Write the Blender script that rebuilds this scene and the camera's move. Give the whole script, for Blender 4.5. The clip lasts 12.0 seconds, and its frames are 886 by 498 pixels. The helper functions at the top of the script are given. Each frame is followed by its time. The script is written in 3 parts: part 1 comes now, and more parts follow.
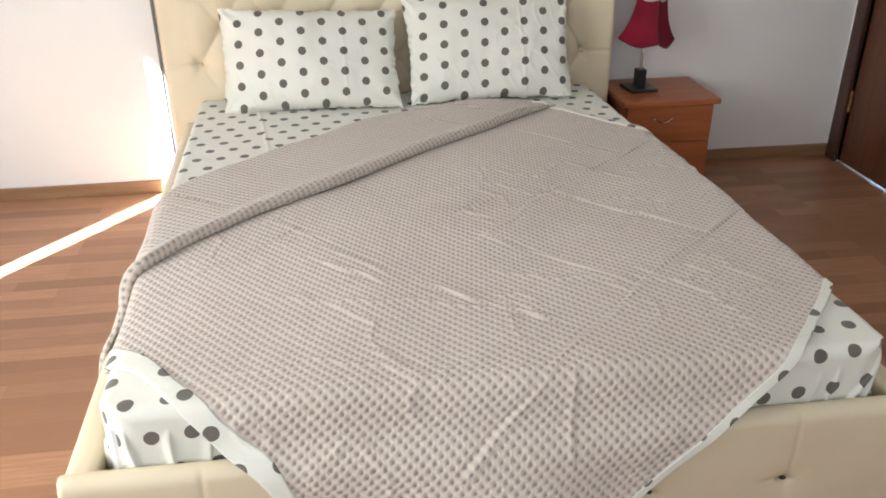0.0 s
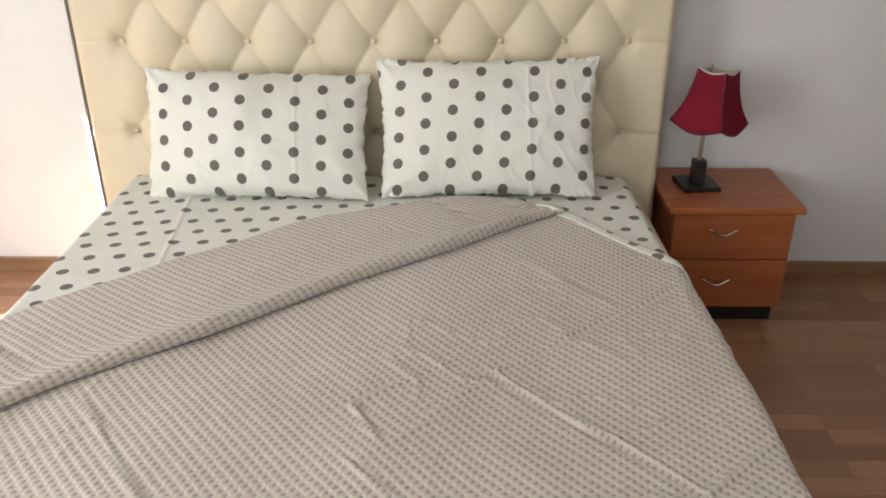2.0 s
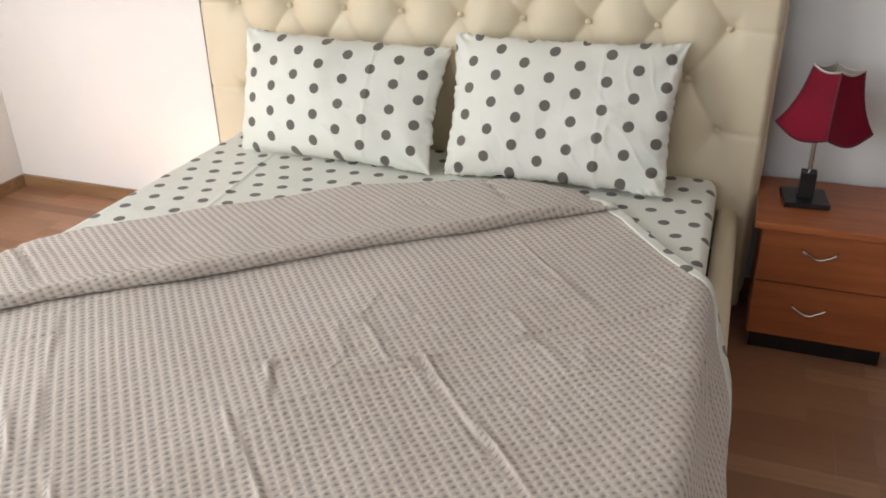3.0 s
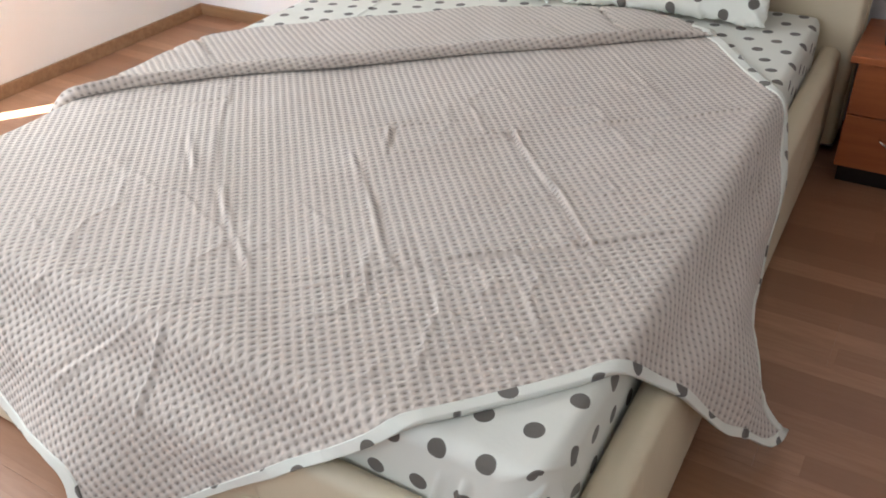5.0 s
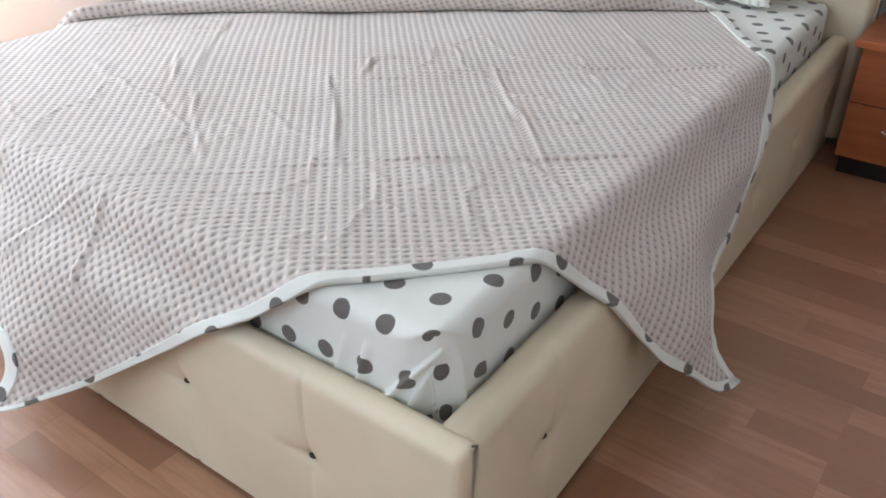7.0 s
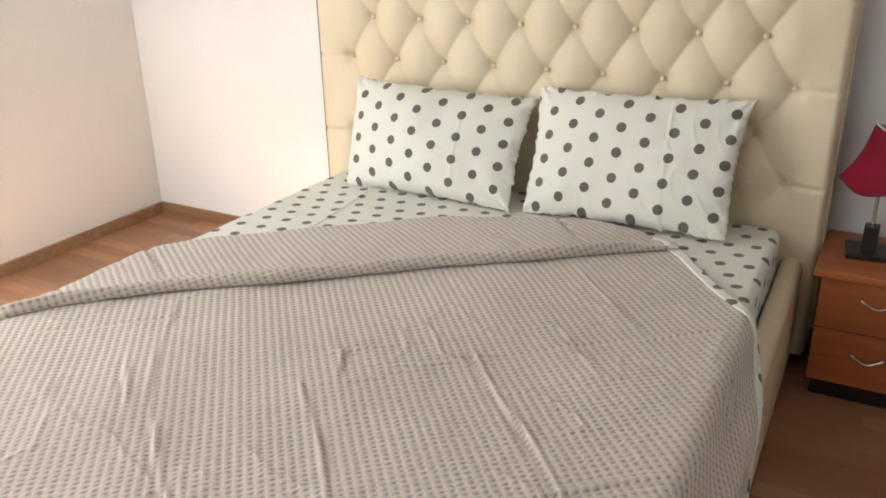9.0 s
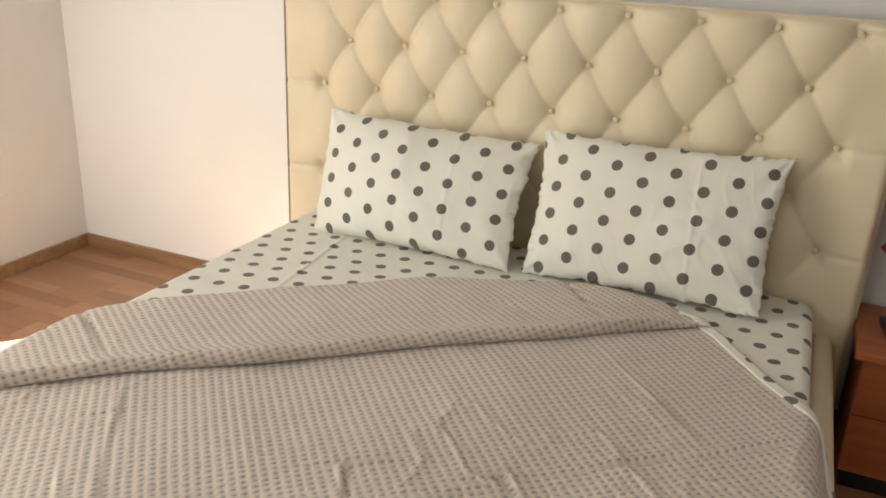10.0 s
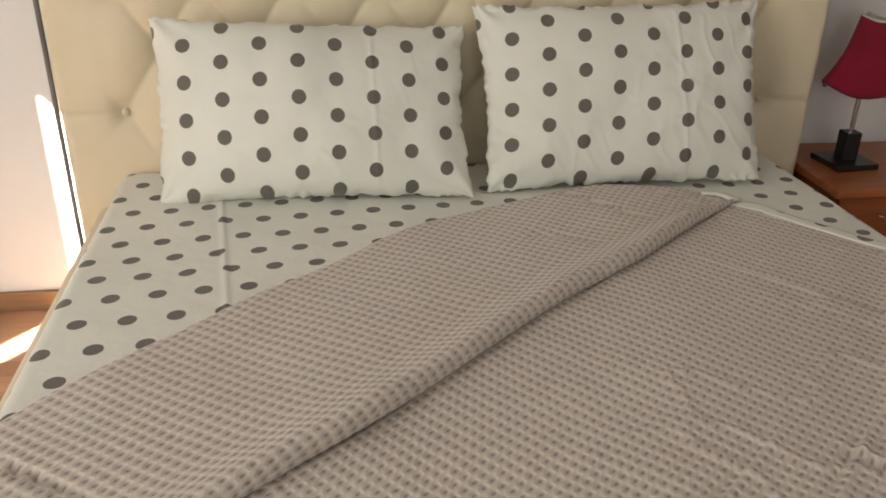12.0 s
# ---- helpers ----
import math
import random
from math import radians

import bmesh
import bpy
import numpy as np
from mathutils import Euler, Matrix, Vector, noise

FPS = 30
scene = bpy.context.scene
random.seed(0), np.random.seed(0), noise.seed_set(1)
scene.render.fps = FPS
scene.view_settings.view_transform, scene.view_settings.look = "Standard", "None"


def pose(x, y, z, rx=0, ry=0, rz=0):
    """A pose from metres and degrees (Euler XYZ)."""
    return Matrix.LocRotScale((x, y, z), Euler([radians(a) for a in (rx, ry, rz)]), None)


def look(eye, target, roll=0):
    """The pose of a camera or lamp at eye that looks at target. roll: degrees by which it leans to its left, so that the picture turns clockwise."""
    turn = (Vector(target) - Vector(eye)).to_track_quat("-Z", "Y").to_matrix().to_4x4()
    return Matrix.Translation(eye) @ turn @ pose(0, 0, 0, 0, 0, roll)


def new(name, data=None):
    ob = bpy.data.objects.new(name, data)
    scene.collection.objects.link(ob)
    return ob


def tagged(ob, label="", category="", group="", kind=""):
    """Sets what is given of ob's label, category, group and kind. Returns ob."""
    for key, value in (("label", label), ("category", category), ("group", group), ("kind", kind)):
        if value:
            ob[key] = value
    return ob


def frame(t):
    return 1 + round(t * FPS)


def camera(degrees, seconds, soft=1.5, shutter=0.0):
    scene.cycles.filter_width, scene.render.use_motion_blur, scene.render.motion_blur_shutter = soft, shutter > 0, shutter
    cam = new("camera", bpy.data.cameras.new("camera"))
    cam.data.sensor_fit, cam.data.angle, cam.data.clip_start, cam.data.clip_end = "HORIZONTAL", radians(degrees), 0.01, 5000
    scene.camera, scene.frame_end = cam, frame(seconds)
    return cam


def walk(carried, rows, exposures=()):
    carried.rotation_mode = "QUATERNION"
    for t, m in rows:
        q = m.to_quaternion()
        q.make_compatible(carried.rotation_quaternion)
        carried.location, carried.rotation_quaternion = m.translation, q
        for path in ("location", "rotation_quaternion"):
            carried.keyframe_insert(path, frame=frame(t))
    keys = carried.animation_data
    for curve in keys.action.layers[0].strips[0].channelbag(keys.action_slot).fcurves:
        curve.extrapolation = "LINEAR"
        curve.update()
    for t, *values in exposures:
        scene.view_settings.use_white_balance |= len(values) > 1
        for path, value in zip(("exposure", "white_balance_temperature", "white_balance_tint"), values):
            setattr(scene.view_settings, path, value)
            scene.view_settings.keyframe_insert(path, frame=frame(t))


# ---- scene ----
cam = camera(55.8, 12.0, soft=1.8)
PATH = [
    (0, (-0.302, -3.548, 1.48), (-0.05, -1.785, 0.571), -0.2),
    (0.5, (-0.236, -3.358, 1.468), (-0.019, -1.601, 0.537), 1.1),
    (1, (-0.116, -3.153, 1.454), (0.025, -1.381, 0.538), 2.2),
    (1.5, (0.058, -2.912, 1.479), (0.178, -1.129, 0.58), 1.4),
    (2, (0.269, -2.726, 1.473), (0.232, -0.931, 0.592), -0.2),
    (2.5, (0.503, -2.616, 1.452), (0.172, -0.861, 0.551), -0.1),
    (2.7, (0.676, -2.567, 1.423), (0.211, -0.84, 0.528), -0.6),
    (4.5, (1.124, -2.71, 1.437), (0.191, -1.296, 0.374), -1.7),
    (5, (1.142, -2.905, 1.389), (0.256, -1.511, 0.26), -2.6),
    (5.5, (1.169, -3.009, 1.317), (0.334, -1.694, 0.064), -2.8),
    (6, (1.247, -2.985, 1.272), (0.446, -1.771, -0.101), -1.4),
    (6.5, (1.326, -2.94, 1.243), (0.439, -1.686, -0.038), 0.1),
    (7, (1.365, -2.919, 1.182), (0.367, -1.543, 0.129), 0.3),
    (7.5, (1.368, -2.922, 1.206), (0.335, -1.439, 0.348), -0.2),
    (7.7, (1.387, -2.925, 1.221), (0.339, -1.420, 0.425), -0.7),
    (9.3, (0.97, -2.71, 1.444), (0.127, -1.056, 0.7), -1.0),
    (9.5, (0.898, -2.675, 1.439), (0.097, -0.991, 0.714), -0.5),
    (10, (0.717, -2.508, 1.409), (-0.028, -0.797, 0.69), 2.6),
    (10.5, (0.463, -2.397, 1.361), (-0.208, -0.653, 0.648), 3.3),
    (11, (0.166, -2.335, 1.325), (-0.289, -0.537, 0.575), -2.2),
    (11.5, (-0.101, -2.231, 1.258), (-0.166, -0.413, 0.426), -1.8),
    (12, (-0.322, -2.087, 1.204), (-0.063, -0.311, 0.322), 1.2),
]
walk(cam, [(t, look(eye, target, roll)) for t, eye, target, roll in PATH],
     [(0.0, 4.65, 6050, 8), (1.0, 4.45, 6400, 8), (1.5, 4.35, 6650, 8), (2.0, 4.65, 6150, 8), (2.5, 4.7, 6000, 8), (4.5, 4.8, 5950, 8), (5.0, 4.85, 5700, 8), (6.0, 5.25, 5600, 9), (6.5, 5.2, 5350, 8), (7.0, 5.1, 5350, 8), (7.5, 4.9, 5450, 8), (9.5, 4.65, 6600, 8), (10.0, 4.5, 6850, 8), (10.5, 4.35, 6900, 8), (11.0, 3.9, 7050, 8), (11.5, 3.88, 6900, 8), (12.0, 4.1, 6700, 8)])

# ---- light ----
WALL_Y, LEFT_X, RIGHT_X, REAR_Y, CEIL_Z = 0.08, -2.16, 2.14, -4.70, 2.60
WIN_Y0, WIN_Y1, WIN_Z0, WIN_Z1 = -3.25, -1.357, 0.10, 2.16
REAR_X0, REAR_X1, REAR_Z0, REAR_Z1 = -1.75, 0.65, 0.85, 2.25
SUN_DIR = Vector((0.616, 0.788, -0.727)).normalized()

world = bpy.data.worlds.new("sky")
scene.world = world
world.use_nodes = True
wn = world.node_tree.nodes
sky = wn.new("ShaderNodeTexSky")
sky.sky_type = "NISHITA"
sky.sun_disc = False
sky.sun_elevation = radians(36)
sky.sun_rotation = math.atan2(-SUN_DIR.x, -SUN_DIR.y)
world.node_tree.links.new(sky.outputs["Color"], wn["Background"].inputs["Color"])
wn["Background"].inputs["Strength"].default_value = 0.05

sun = new("sun", bpy.data.lights.new("sun", "SUN"))
sun.data.energy, sun.data.angle, sun.data.color = 5.0, radians(0.5), (1.0, 0.97, 0.92)
sun.matrix_world = look((-6, -6, 5), Vector((-6, -6, 5)) + SUN_DIR)

day = new("window_daylight", bpy.data.lights.new("window_daylight", "AREA"))
day.data.shape, day.data.size, day.data.size_y = "RECTANGLE", 1.50, 1.85
day.data.energy, day.data.color = 2.6, (1.0, 0.97, 0.92)
# bluish fill lamp added at the rear wall, no source known there
rear = new("rear_fill", bpy.data.lights.new("rear_fill", "AREA"))
rear.data.shape, rear.data.size, rear.data.size_y = "RECTANGLE", REAR_X1 - REAR_X0 - 0.1, REAR_Z1 - REAR_Z0 - 0.1
rear.data.energy, rear.data.color = 1.18, (0.92, 0.965, 1.0)
rear.matrix_world = look(((REAR_X0 + REAR_X1) / 2, REAR_Y + 0.06, (REAR_Z0 + REAR_Z1) / 2), ((REAR_X0 + REAR_X1) / 2, 0.0, 1.2))
day.matrix_world = look((LEFT_X + 0.16, -2.16, 1.20), (0.0, -1.35, 1.0))


# ---- materials ----
def shader(name, rough=0.6, metal=0.0):
    mat = bpy.data.materials.new(name)
    mat.use_nodes = True
    nt = mat.node_tree
    bsdf = nt.nodes["Principled BSDF"]
    bsdf.inputs["Roughness"].default_value = rough
    bsdf.inputs["Metallic"].default_value = metal
    return mat, nt, bsdf


def node(nt, kind, **values):
    n = nt.nodes.new(kind)
    for key, v in values.items():
        n.inputs[key.replace("_", " ")].default_value = v
    return n


def mth(nt, op, a, b=None, c=None):
    n = nt.nodes.new("ShaderNodeMath")
    n.operation = op
    for i, v in enumerate((a, b, c)):
        if v is None:
            continue
        if isinstance(v, (int, float)):
            n.inputs[i].default_value = v
        else:
            nt.links.new(v, n.inputs[i])
    return n.outputs[0]


def mixed(nt, fac, a, b, blend="MIX"):
    n = nt.nodes.new("ShaderNodeMix")
    n.data_type, n.blend_type = "RGBA", blend
    for sock, v in ((n.inputs[0], fac), (n.inputs[6], a), (n.inputs[7], b)):
        if isinstance(v, (int, float)):
            sock.default_value = v
        elif isinstance(v, tuple):
            sock.default_value = (*v, 1)
        else:
            nt.links.new(v, sock)
    return n.outputs[2]


def noisy(nt, scale, detail=4.0, coord="Object", stretch=None, rough=0.55):
    tc = nt.nodes.new("ShaderNodeTexCoord")
    src = tc.outputs[coord]
    if stretch:
        mp = nt.nodes.new("ShaderNodeMapping")
        mp.inputs["Scale"].default_value = stretch
        nt.links.new(src, mp.inputs["Vector"])
        src = mp.outputs[0]
    n = node(nt, "ShaderNodeTexNoise", Scale=scale, Detail=detail, Roughness=rough)
    nt.links.new(src, n.inputs["Vector"])
    return n.outputs["Fac"]


def ramp(nt, fac, *stops):
    n = nt.nodes.new("ShaderNodeValToRGB")
    el = n.color_ramp.elements
    while len(el) < len(stops):
        el.new(0.5)
    for e, (p, c) in zip(el, stops):
        e.position, e.color = p, (*c, 1) if isinstance(c, tuple) else (c, c, c, 1)
    nt.links.new(fac, n.inputs[0])
    return n.outputs[0]


def fall(nt, value, near, far):
    """1 below near, 0 beyond far."""
    n = nt.nodes.new("ShaderNodeMapRange")
    for i, v in ((1, near), (2, far), (3, 1.0), (4, 0.0)):
        n.inputs[i].default_value = v
    nt.links.new(value, n.inputs[0])
    return n.outputs[0]


def bump(nt, bsdf, height, strength=0.3, dist=0.001, below=None):
    n = nt.nodes.new("ShaderNodeBump")
    n.inputs["Strength"].default_value, n.inputs["Distance"].default_value = strength, dist
    nt.links.new(height, n.inputs["Height"])
    if below is not None:
        nt.links.new(below, n.inputs["Normal"])
    nt.links.new(n.outputs[0], bsdf.inputs["Normal"])
    return n.outputs[0]


def mottled(name, base, dark, rough=0.6, scale=6.0, fine=120.0, relief=0.25, dist=0.001, metal=0.0, sheen=0.0, coat=0.0):
    """Two-scale colour variation and fine relief."""
    mat, nt, b = shader(name, rough, metal)
    big, small = noisy(nt, scale, 3.0), noisy(nt, fine, 3.0)
    col = mixed(nt, ramp(nt, big, (0.35, 0.0), (0.7, 1.0)), dark, base)
    col = mixed(nt, mth(nt, "MULTIPLY", small, 0.16), col, dark)
    nt.links.new(col, b.inputs["Base Color"])
    nt.links.new(mth(nt, "MULTIPLY_ADD", small, 0.16, rough - 0.08), b.inputs["Roughness"])
    b.inputs["Sheen Weight"].default_value = sheen
    b.inputs["Coat Weight"].default_value = coat
    bump(nt, b, small, relief, dist)
    return mat


def uv_xy(nt):
    n = nt.nodes.new("ShaderNodeUVMap")
    s = nt.nodes.new("ShaderNodeSeparateXYZ")
    nt.links.new(n.outputs[0], s.inputs[0])
    return n.outputs[0], s.outputs[0], s.outputs[1]


def staggered(nt, x, y, px, py):
    """Distance vector to the nearest point of a staggered grid: rows py apart, px along the row."""
    yy = mth(nt, "DIVIDE", y, py)
    row = mth(nt, "ROUND", yy)
    odd = mth(nt, "ABSOLUTE", mth(nt, "FLOORED_MODULO", row, 2.0))
    xx = mth(nt, "ADD", mth(nt, "DIVIDE", x, px), mth(nt, "MULTIPLY", odd, 0.5))
    fx = mth(nt, "MULTIPLY", mth(nt, "SUBTRACT", xx, mth(nt, "ROUND", xx)), px)
    fy = mth(nt, "MULTIPLY", mth(nt, "SUBTRACT", yy, row), py)
    return fx, fy


def length2(nt, a, b):
    return mth(nt, "SQRT", mth(nt, "ADD", mth(nt, "MULTIPLY", a, a), mth(nt, "MULTIPLY", b, b)))


def dotted_cotton():
    mat, nt, b = shader("dotted_cotton", 0.85)
    uv, x, y = uv_xy(nt)
    edge = node(nt, "ShaderNodeTexNoise", Scale=160.0, Detail=2.0)
    nt.links.new(uv, edge.inputs["Vector"])
    fx, fy = staggered(nt, x, y, 0.0788, 0.0820)
    d = mth(nt, "ADD", length2(nt, fx, fy), mth(nt, "MULTIPLY_ADD", edge.outputs["Fac"], 0.0014, -0.0007))
    inside = fall(nt, d, 0.0154, 0.0162)
    weave = noisy(nt, 900.0, 2.0)
    cloth = mixed(nt, ramp(nt, noisy(nt, 5.0, 3.0), (0.3, 0.0), (0.75, 1.0)), (0.71, 0.705, 0.625), (0.77, 0.765, 0.69))
    dot = mixed(nt, weave, (0.105, 0.092, 0.076), (0.170, 0.152, 0.130))
    nt.links.new(mixed(nt, inside, cloth, dot), b.inputs["Base Color"])
    b.inputs["Sheen Weight"].default_value = 0.15
    wr = noisy(nt, 22.0, 5.0)
    n1 = bump(nt, b, wr, 0.35, 0.006)
    bump(nt, b, weave, 0.15, 0.0006, n1)
    return mat


def waffle():
    mat, nt, b = shader("waffle_blanket", 0.92)
    uv, x, y = uv_xy(nt)
    warp = node(nt, "ShaderNodeTexNoise", Scale=45.0, Detail=2.0)
    nt.links.new(uv, warp.inputs["Vector"])
    wv = mth(nt, "MULTIPLY_ADD", warp.outputs["Fac"], 0.004, -0.002)
    cells = []
    for c, p in ((x, 0.0186), (y, 0.0148)):
        q = mth(nt, "DIVIDE", mth(nt, "ADD", c, wv), p)
        cells.append(mth(nt, "MULTIPLY", mth(nt, "SUBTRACT", q, mth(nt, "ROUND", q)), p))
    # oval hollows, wider along the row, and a shallow groove between the cords, shaded in colour
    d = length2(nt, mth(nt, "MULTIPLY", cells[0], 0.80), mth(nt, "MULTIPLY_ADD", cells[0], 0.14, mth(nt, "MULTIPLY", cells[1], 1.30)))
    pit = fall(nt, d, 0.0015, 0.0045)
    groove_shade = fall(nt, mth(nt, "ABSOLUTE", cells[0]), 0.0020, 0.0070)
    yarn = noisy(nt, 700.0, 3.0)
    big = ramp(nt, noisy(nt, 3.0, 3.0), (0.3, 0.0), (0.75, 1.0))
    base = mixed(nt, big, (0.655, 0.575, 0.500), (0.715, 0.635, 0.560))
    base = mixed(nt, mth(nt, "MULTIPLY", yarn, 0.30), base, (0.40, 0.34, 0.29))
    # shade of the grooves, then of the hollows, mixed into the yarn colour
    base = mixed(nt, mth(nt, "MULTIPLY", groove_shade, 0.28), base, (0.22, 0.18, 0.15))
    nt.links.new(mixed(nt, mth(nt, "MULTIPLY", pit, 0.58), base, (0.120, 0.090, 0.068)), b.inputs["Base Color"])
    b.inputs["Sheen Weight"].default_value = 0.25
    hump = mth(nt, "SUBTRACT", 1.0, fall(nt, d, 0.0005, 0.0085))
    n1 = bump(nt, b, hump, 0.85, 0.0035)
    bump(nt, b, yarn, 0.3, 0.001, n1)
    return mat


def laminate():
    """Three-strip oak laminate, strips along x."""
    mat, nt, b = shader("oak_laminate", 0.34)
    tc = nt.nodes.new("ShaderNodeTexCoord")
    br = nt.nodes.new("ShaderNodeTexBrick")
    br.offset, br.offset_frequency = 0.37, 3
    for key, v in (("Scale", 1.0), ("Mortar Size", 0.0006), ("Mortar Smooth", 0.3), ("Bias", 0.0), ("Brick Width", 0.43), ("Row Height", 0.065)):
        br.inputs[key].default_value = v
    br.inputs["Color1"].default_value, br.inputs["Color2"].default_value = (0, 0, 0, 1), (1, 1, 1, 1)
    br.inputs["Mortar"].default_value = (0.15, 0.15, 0.15, 1)
    nt.links.new(tc.outputs["Object"], br.inputs["Vector"])
    tone = br.outputs["Color"]
    grain = noisy(nt, 3.0, 6.0, stretch=(2.2, 26.0, 1.0), rough=0.65)
    fine = noisy(nt, 16.0, 5.0, stretch=(2.0, 40.0, 1.0))
    col = mixed(nt, tone, (0.222, 0.100, 0.051), (0.440, 0.238, 0.135))
    col = mixed(nt, ramp(nt, grain, (0.38, 0.0), (0.70, 0.6)), col, (0.235, 0.103, 0.050))
    col = mixed(nt, mth(nt, "MULTIPLY", fine, 0.35), col, (0.44, 0.238, 0.132))
    nt.links.new(col, b.inputs["Base Color"])
    nt.links.new(mth(nt, "MULTIPLY_ADD", fine, 0.15, 0.27), b.inputs["Roughness"])
    bump(nt, b, fine, 0.12, 0.0006)
    return mat


def wood(name, light, dark, rough=0.35, along=0):
    mat, nt, b = shader(name, rough)
    st = [16.0, 16.0, 16.0]
    st[along] = 1.2
    g = noisy(nt, 2.2, 6.0, stretch=tuple(st), rough=0.6)
    f = noisy(nt, 9.0, 4.0, stretch=tuple(st))
    col = mixed(nt, ramp(nt, g, (0.35, 0.0), (0.68, 1.0)), dark, light)
    col = mixed(nt, mth(nt, "MULTIPLY", f, 0.3), col, dark)
    nt.links.new(col, b.inputs["Base Color"])
    nt.links.new(mth(nt, "MULTIPLY_ADD", f, 0.14, rough - 0.07), b.inputs["Roughness"])
    bump(nt, b, f, 0.1, 0.0005)
    return mat


COTTON = dotted_cotton()
WAFFLE = waffle()
LAMINATE = laminate()
LEATHER = mottled("cream_leatherette", (0.72, 0.63, 0.455), (0.66, 0.565, 0.395), 0.50, 4.0, 260.0, 0.22, 0.0008)
GREY_FABRIC = mottled("grey_backing_fabric", (0.22, 0.20, 0.18), (0.16, 0.145, 0.13), 0.9, 9.0, 300.0)
PLASTER = mottled("white_wall_paint", (0.80, 0.785, 0.765), (0.76, 0.745, 0.725), 0.85, 1.6, 180.0, 0.18, 0.0012)
CEIL_PAINT = mottled("ceiling_paint", (0.82, 0.81, 0.80), (0.78, 0.77, 0.76), 0.9, 2.0, 150.0)
OAK = wood("oak_baseboard", (0.36, 0.215, 0.11), (0.25, 0.135, 0.065), 0.4, 0)
CHERRY = wood("cherry_veneer", (0.42, 0.130, 0.042), (0.31, 0.088, 0.028), 0.36, 0)
MAHOGANY = wood("mahogany_door", (0.155, 0.058, 0.026), (0.095, 0.033, 0.016), 0.38, 2)
DARK_WOOD = wood("dark_casing", (0.085, 0.035, 0.022), (0.05, 0.020, 0.013), 0.4, 2)
BLACK = mottled("black_lacquer", (0.018, 0.015, 0.014), (0.010, 0.009, 0.009), 0.32, 9.0, 200.0)
CHROME = mottled("brushed_chrome", (0.78, 0.76, 0.73), (0.66, 0.64, 0.62), 0.2, 12.0, 300.0, 0.05, 0.0003, metal=1.0)
BRASS = mottled("aged_brass", (0.72, 0.52, 0.25), (0.55, 0.38, 0.17), 0.3, 12.0, 300.0, 0.05, 0.0003, metal=1.0)
SATIN = mottled("burgundy_satin", (0.23, 0.004, 0.024), (0.16, 0.003, 0.016), 0.7, 8.0, 500.0, 0.2, 0.0006)
SATIN.node_tree.nodes["Principled BSDF"].inputs["Specular IOR Level"].default_value = 0.2
TRIM_RED = mottled("burgundy_trim", (0.14, 0.006, 0.020), (0.09, 0.004, 0.014), 0.6, 8.0, 400.0)
LINING = mottled("pale_shade_lining", (0.62, 0.58, 0.52), (0.52, 0.48, 0.43), 0.7, 10.0, 300.0)
PEARL = mottled("cream_button", (0.66, 0.57, 0.41), (0.60, 0.51, 0.35), 0.5, 20.0, 300.0)
# near-black brown: shade inside the sunken button slits, put into colour
SLIT_SHADE = mottled("slit_shade", (0.06, 0.045, 0.03), (0.04, 0.03, 0.02), 0.9, 20.0, 300.0)
PVC = mottled("white_window_plastic", (0.80, 0.80, 0.79), (0.75, 0.75, 0.74), 0.35, 3.0, 200.0)
CURTAIN = mottled("beige_curtain", (0.62, 0.57, 0.48), (0.55, 0.50, 0.42), 0.9, 3.0, 400.0)


# ---- building helpers ----
def grid_mesh(name, P, UV=None, close_u=False):
    """A mesh from an array of points P[n, m, 3], with UV[n, m, 2]."""
    n, m = P.shape[:2]
    idx = np.arange(n * m).reshape(n, m)
    if close_u:
        idx = np.vstack([idx, idx[:1]])
    q = np.stack([idx[:-1, :-1], idx[1:, :-1], idx[1:, 1:], idx[:-1, 1:]], -1).reshape(-1, 4)
    me = bpy.data.meshes.new(name)
    me.from_pydata(P.reshape(-1, 3).tolist(), [], q.tolist())
    if UV is not None:
        lay = me.uv_layers.new(name="UVMap")
        lay.data.foreach_set("uv", UV.reshape(-1, 2)[q.reshape(-1)].astype(np.float32).reshape(-1))
    me.polygons.foreach_set("use_smooth", np.ones(len(q), dtype=bool))
    me.update()
    return me


def place(name, me, material, parent=None, label=""):
    ob = new(name, me)
    if material:
        me.materials.clear()
        me.materials.append(material)
    if parent:
        ob.parent = parent
    if label:
        ob["label"] = label
    return ob


def part(name, bm, material, parent=None, label="", smooth=False):
    me = bpy.data.meshes.new(name)
    bm.to_mesh(me)
    bm.free()
    if smooth:
        me.polygons.foreach_set("use_smooth", np.ones(len(me.polygons), dtype=bool))
    return place(name, me, material, parent, label)


def thing(name, label, category, loc=(0, 0, 0), group="", kind=""):
    ob = new(name)
    ob.location = loc
    return tagged(ob, label, category, group, kind)


def box(x0, x1, y0, y1, z0, z1, bevel=0.0, seg=2):
    bm = bmesh.new()
    bmesh.ops.create_cube(bm, size=1.0)
    for v in bm.verts:
        v.co = ((x0 + x1) / 2 + v.co.x * (x1 - x0), (y0 + y1) / 2 + v.co.y * (y1 - y0), (z0 + z1) / 2 + v.co.z * (z1 - z0))
    if bevel:
        bmesh.ops.bevel(bm, geom=bm.edges[:], offset=bevel, segments=seg, profile=0.7, affect="EDGES")
    return bm


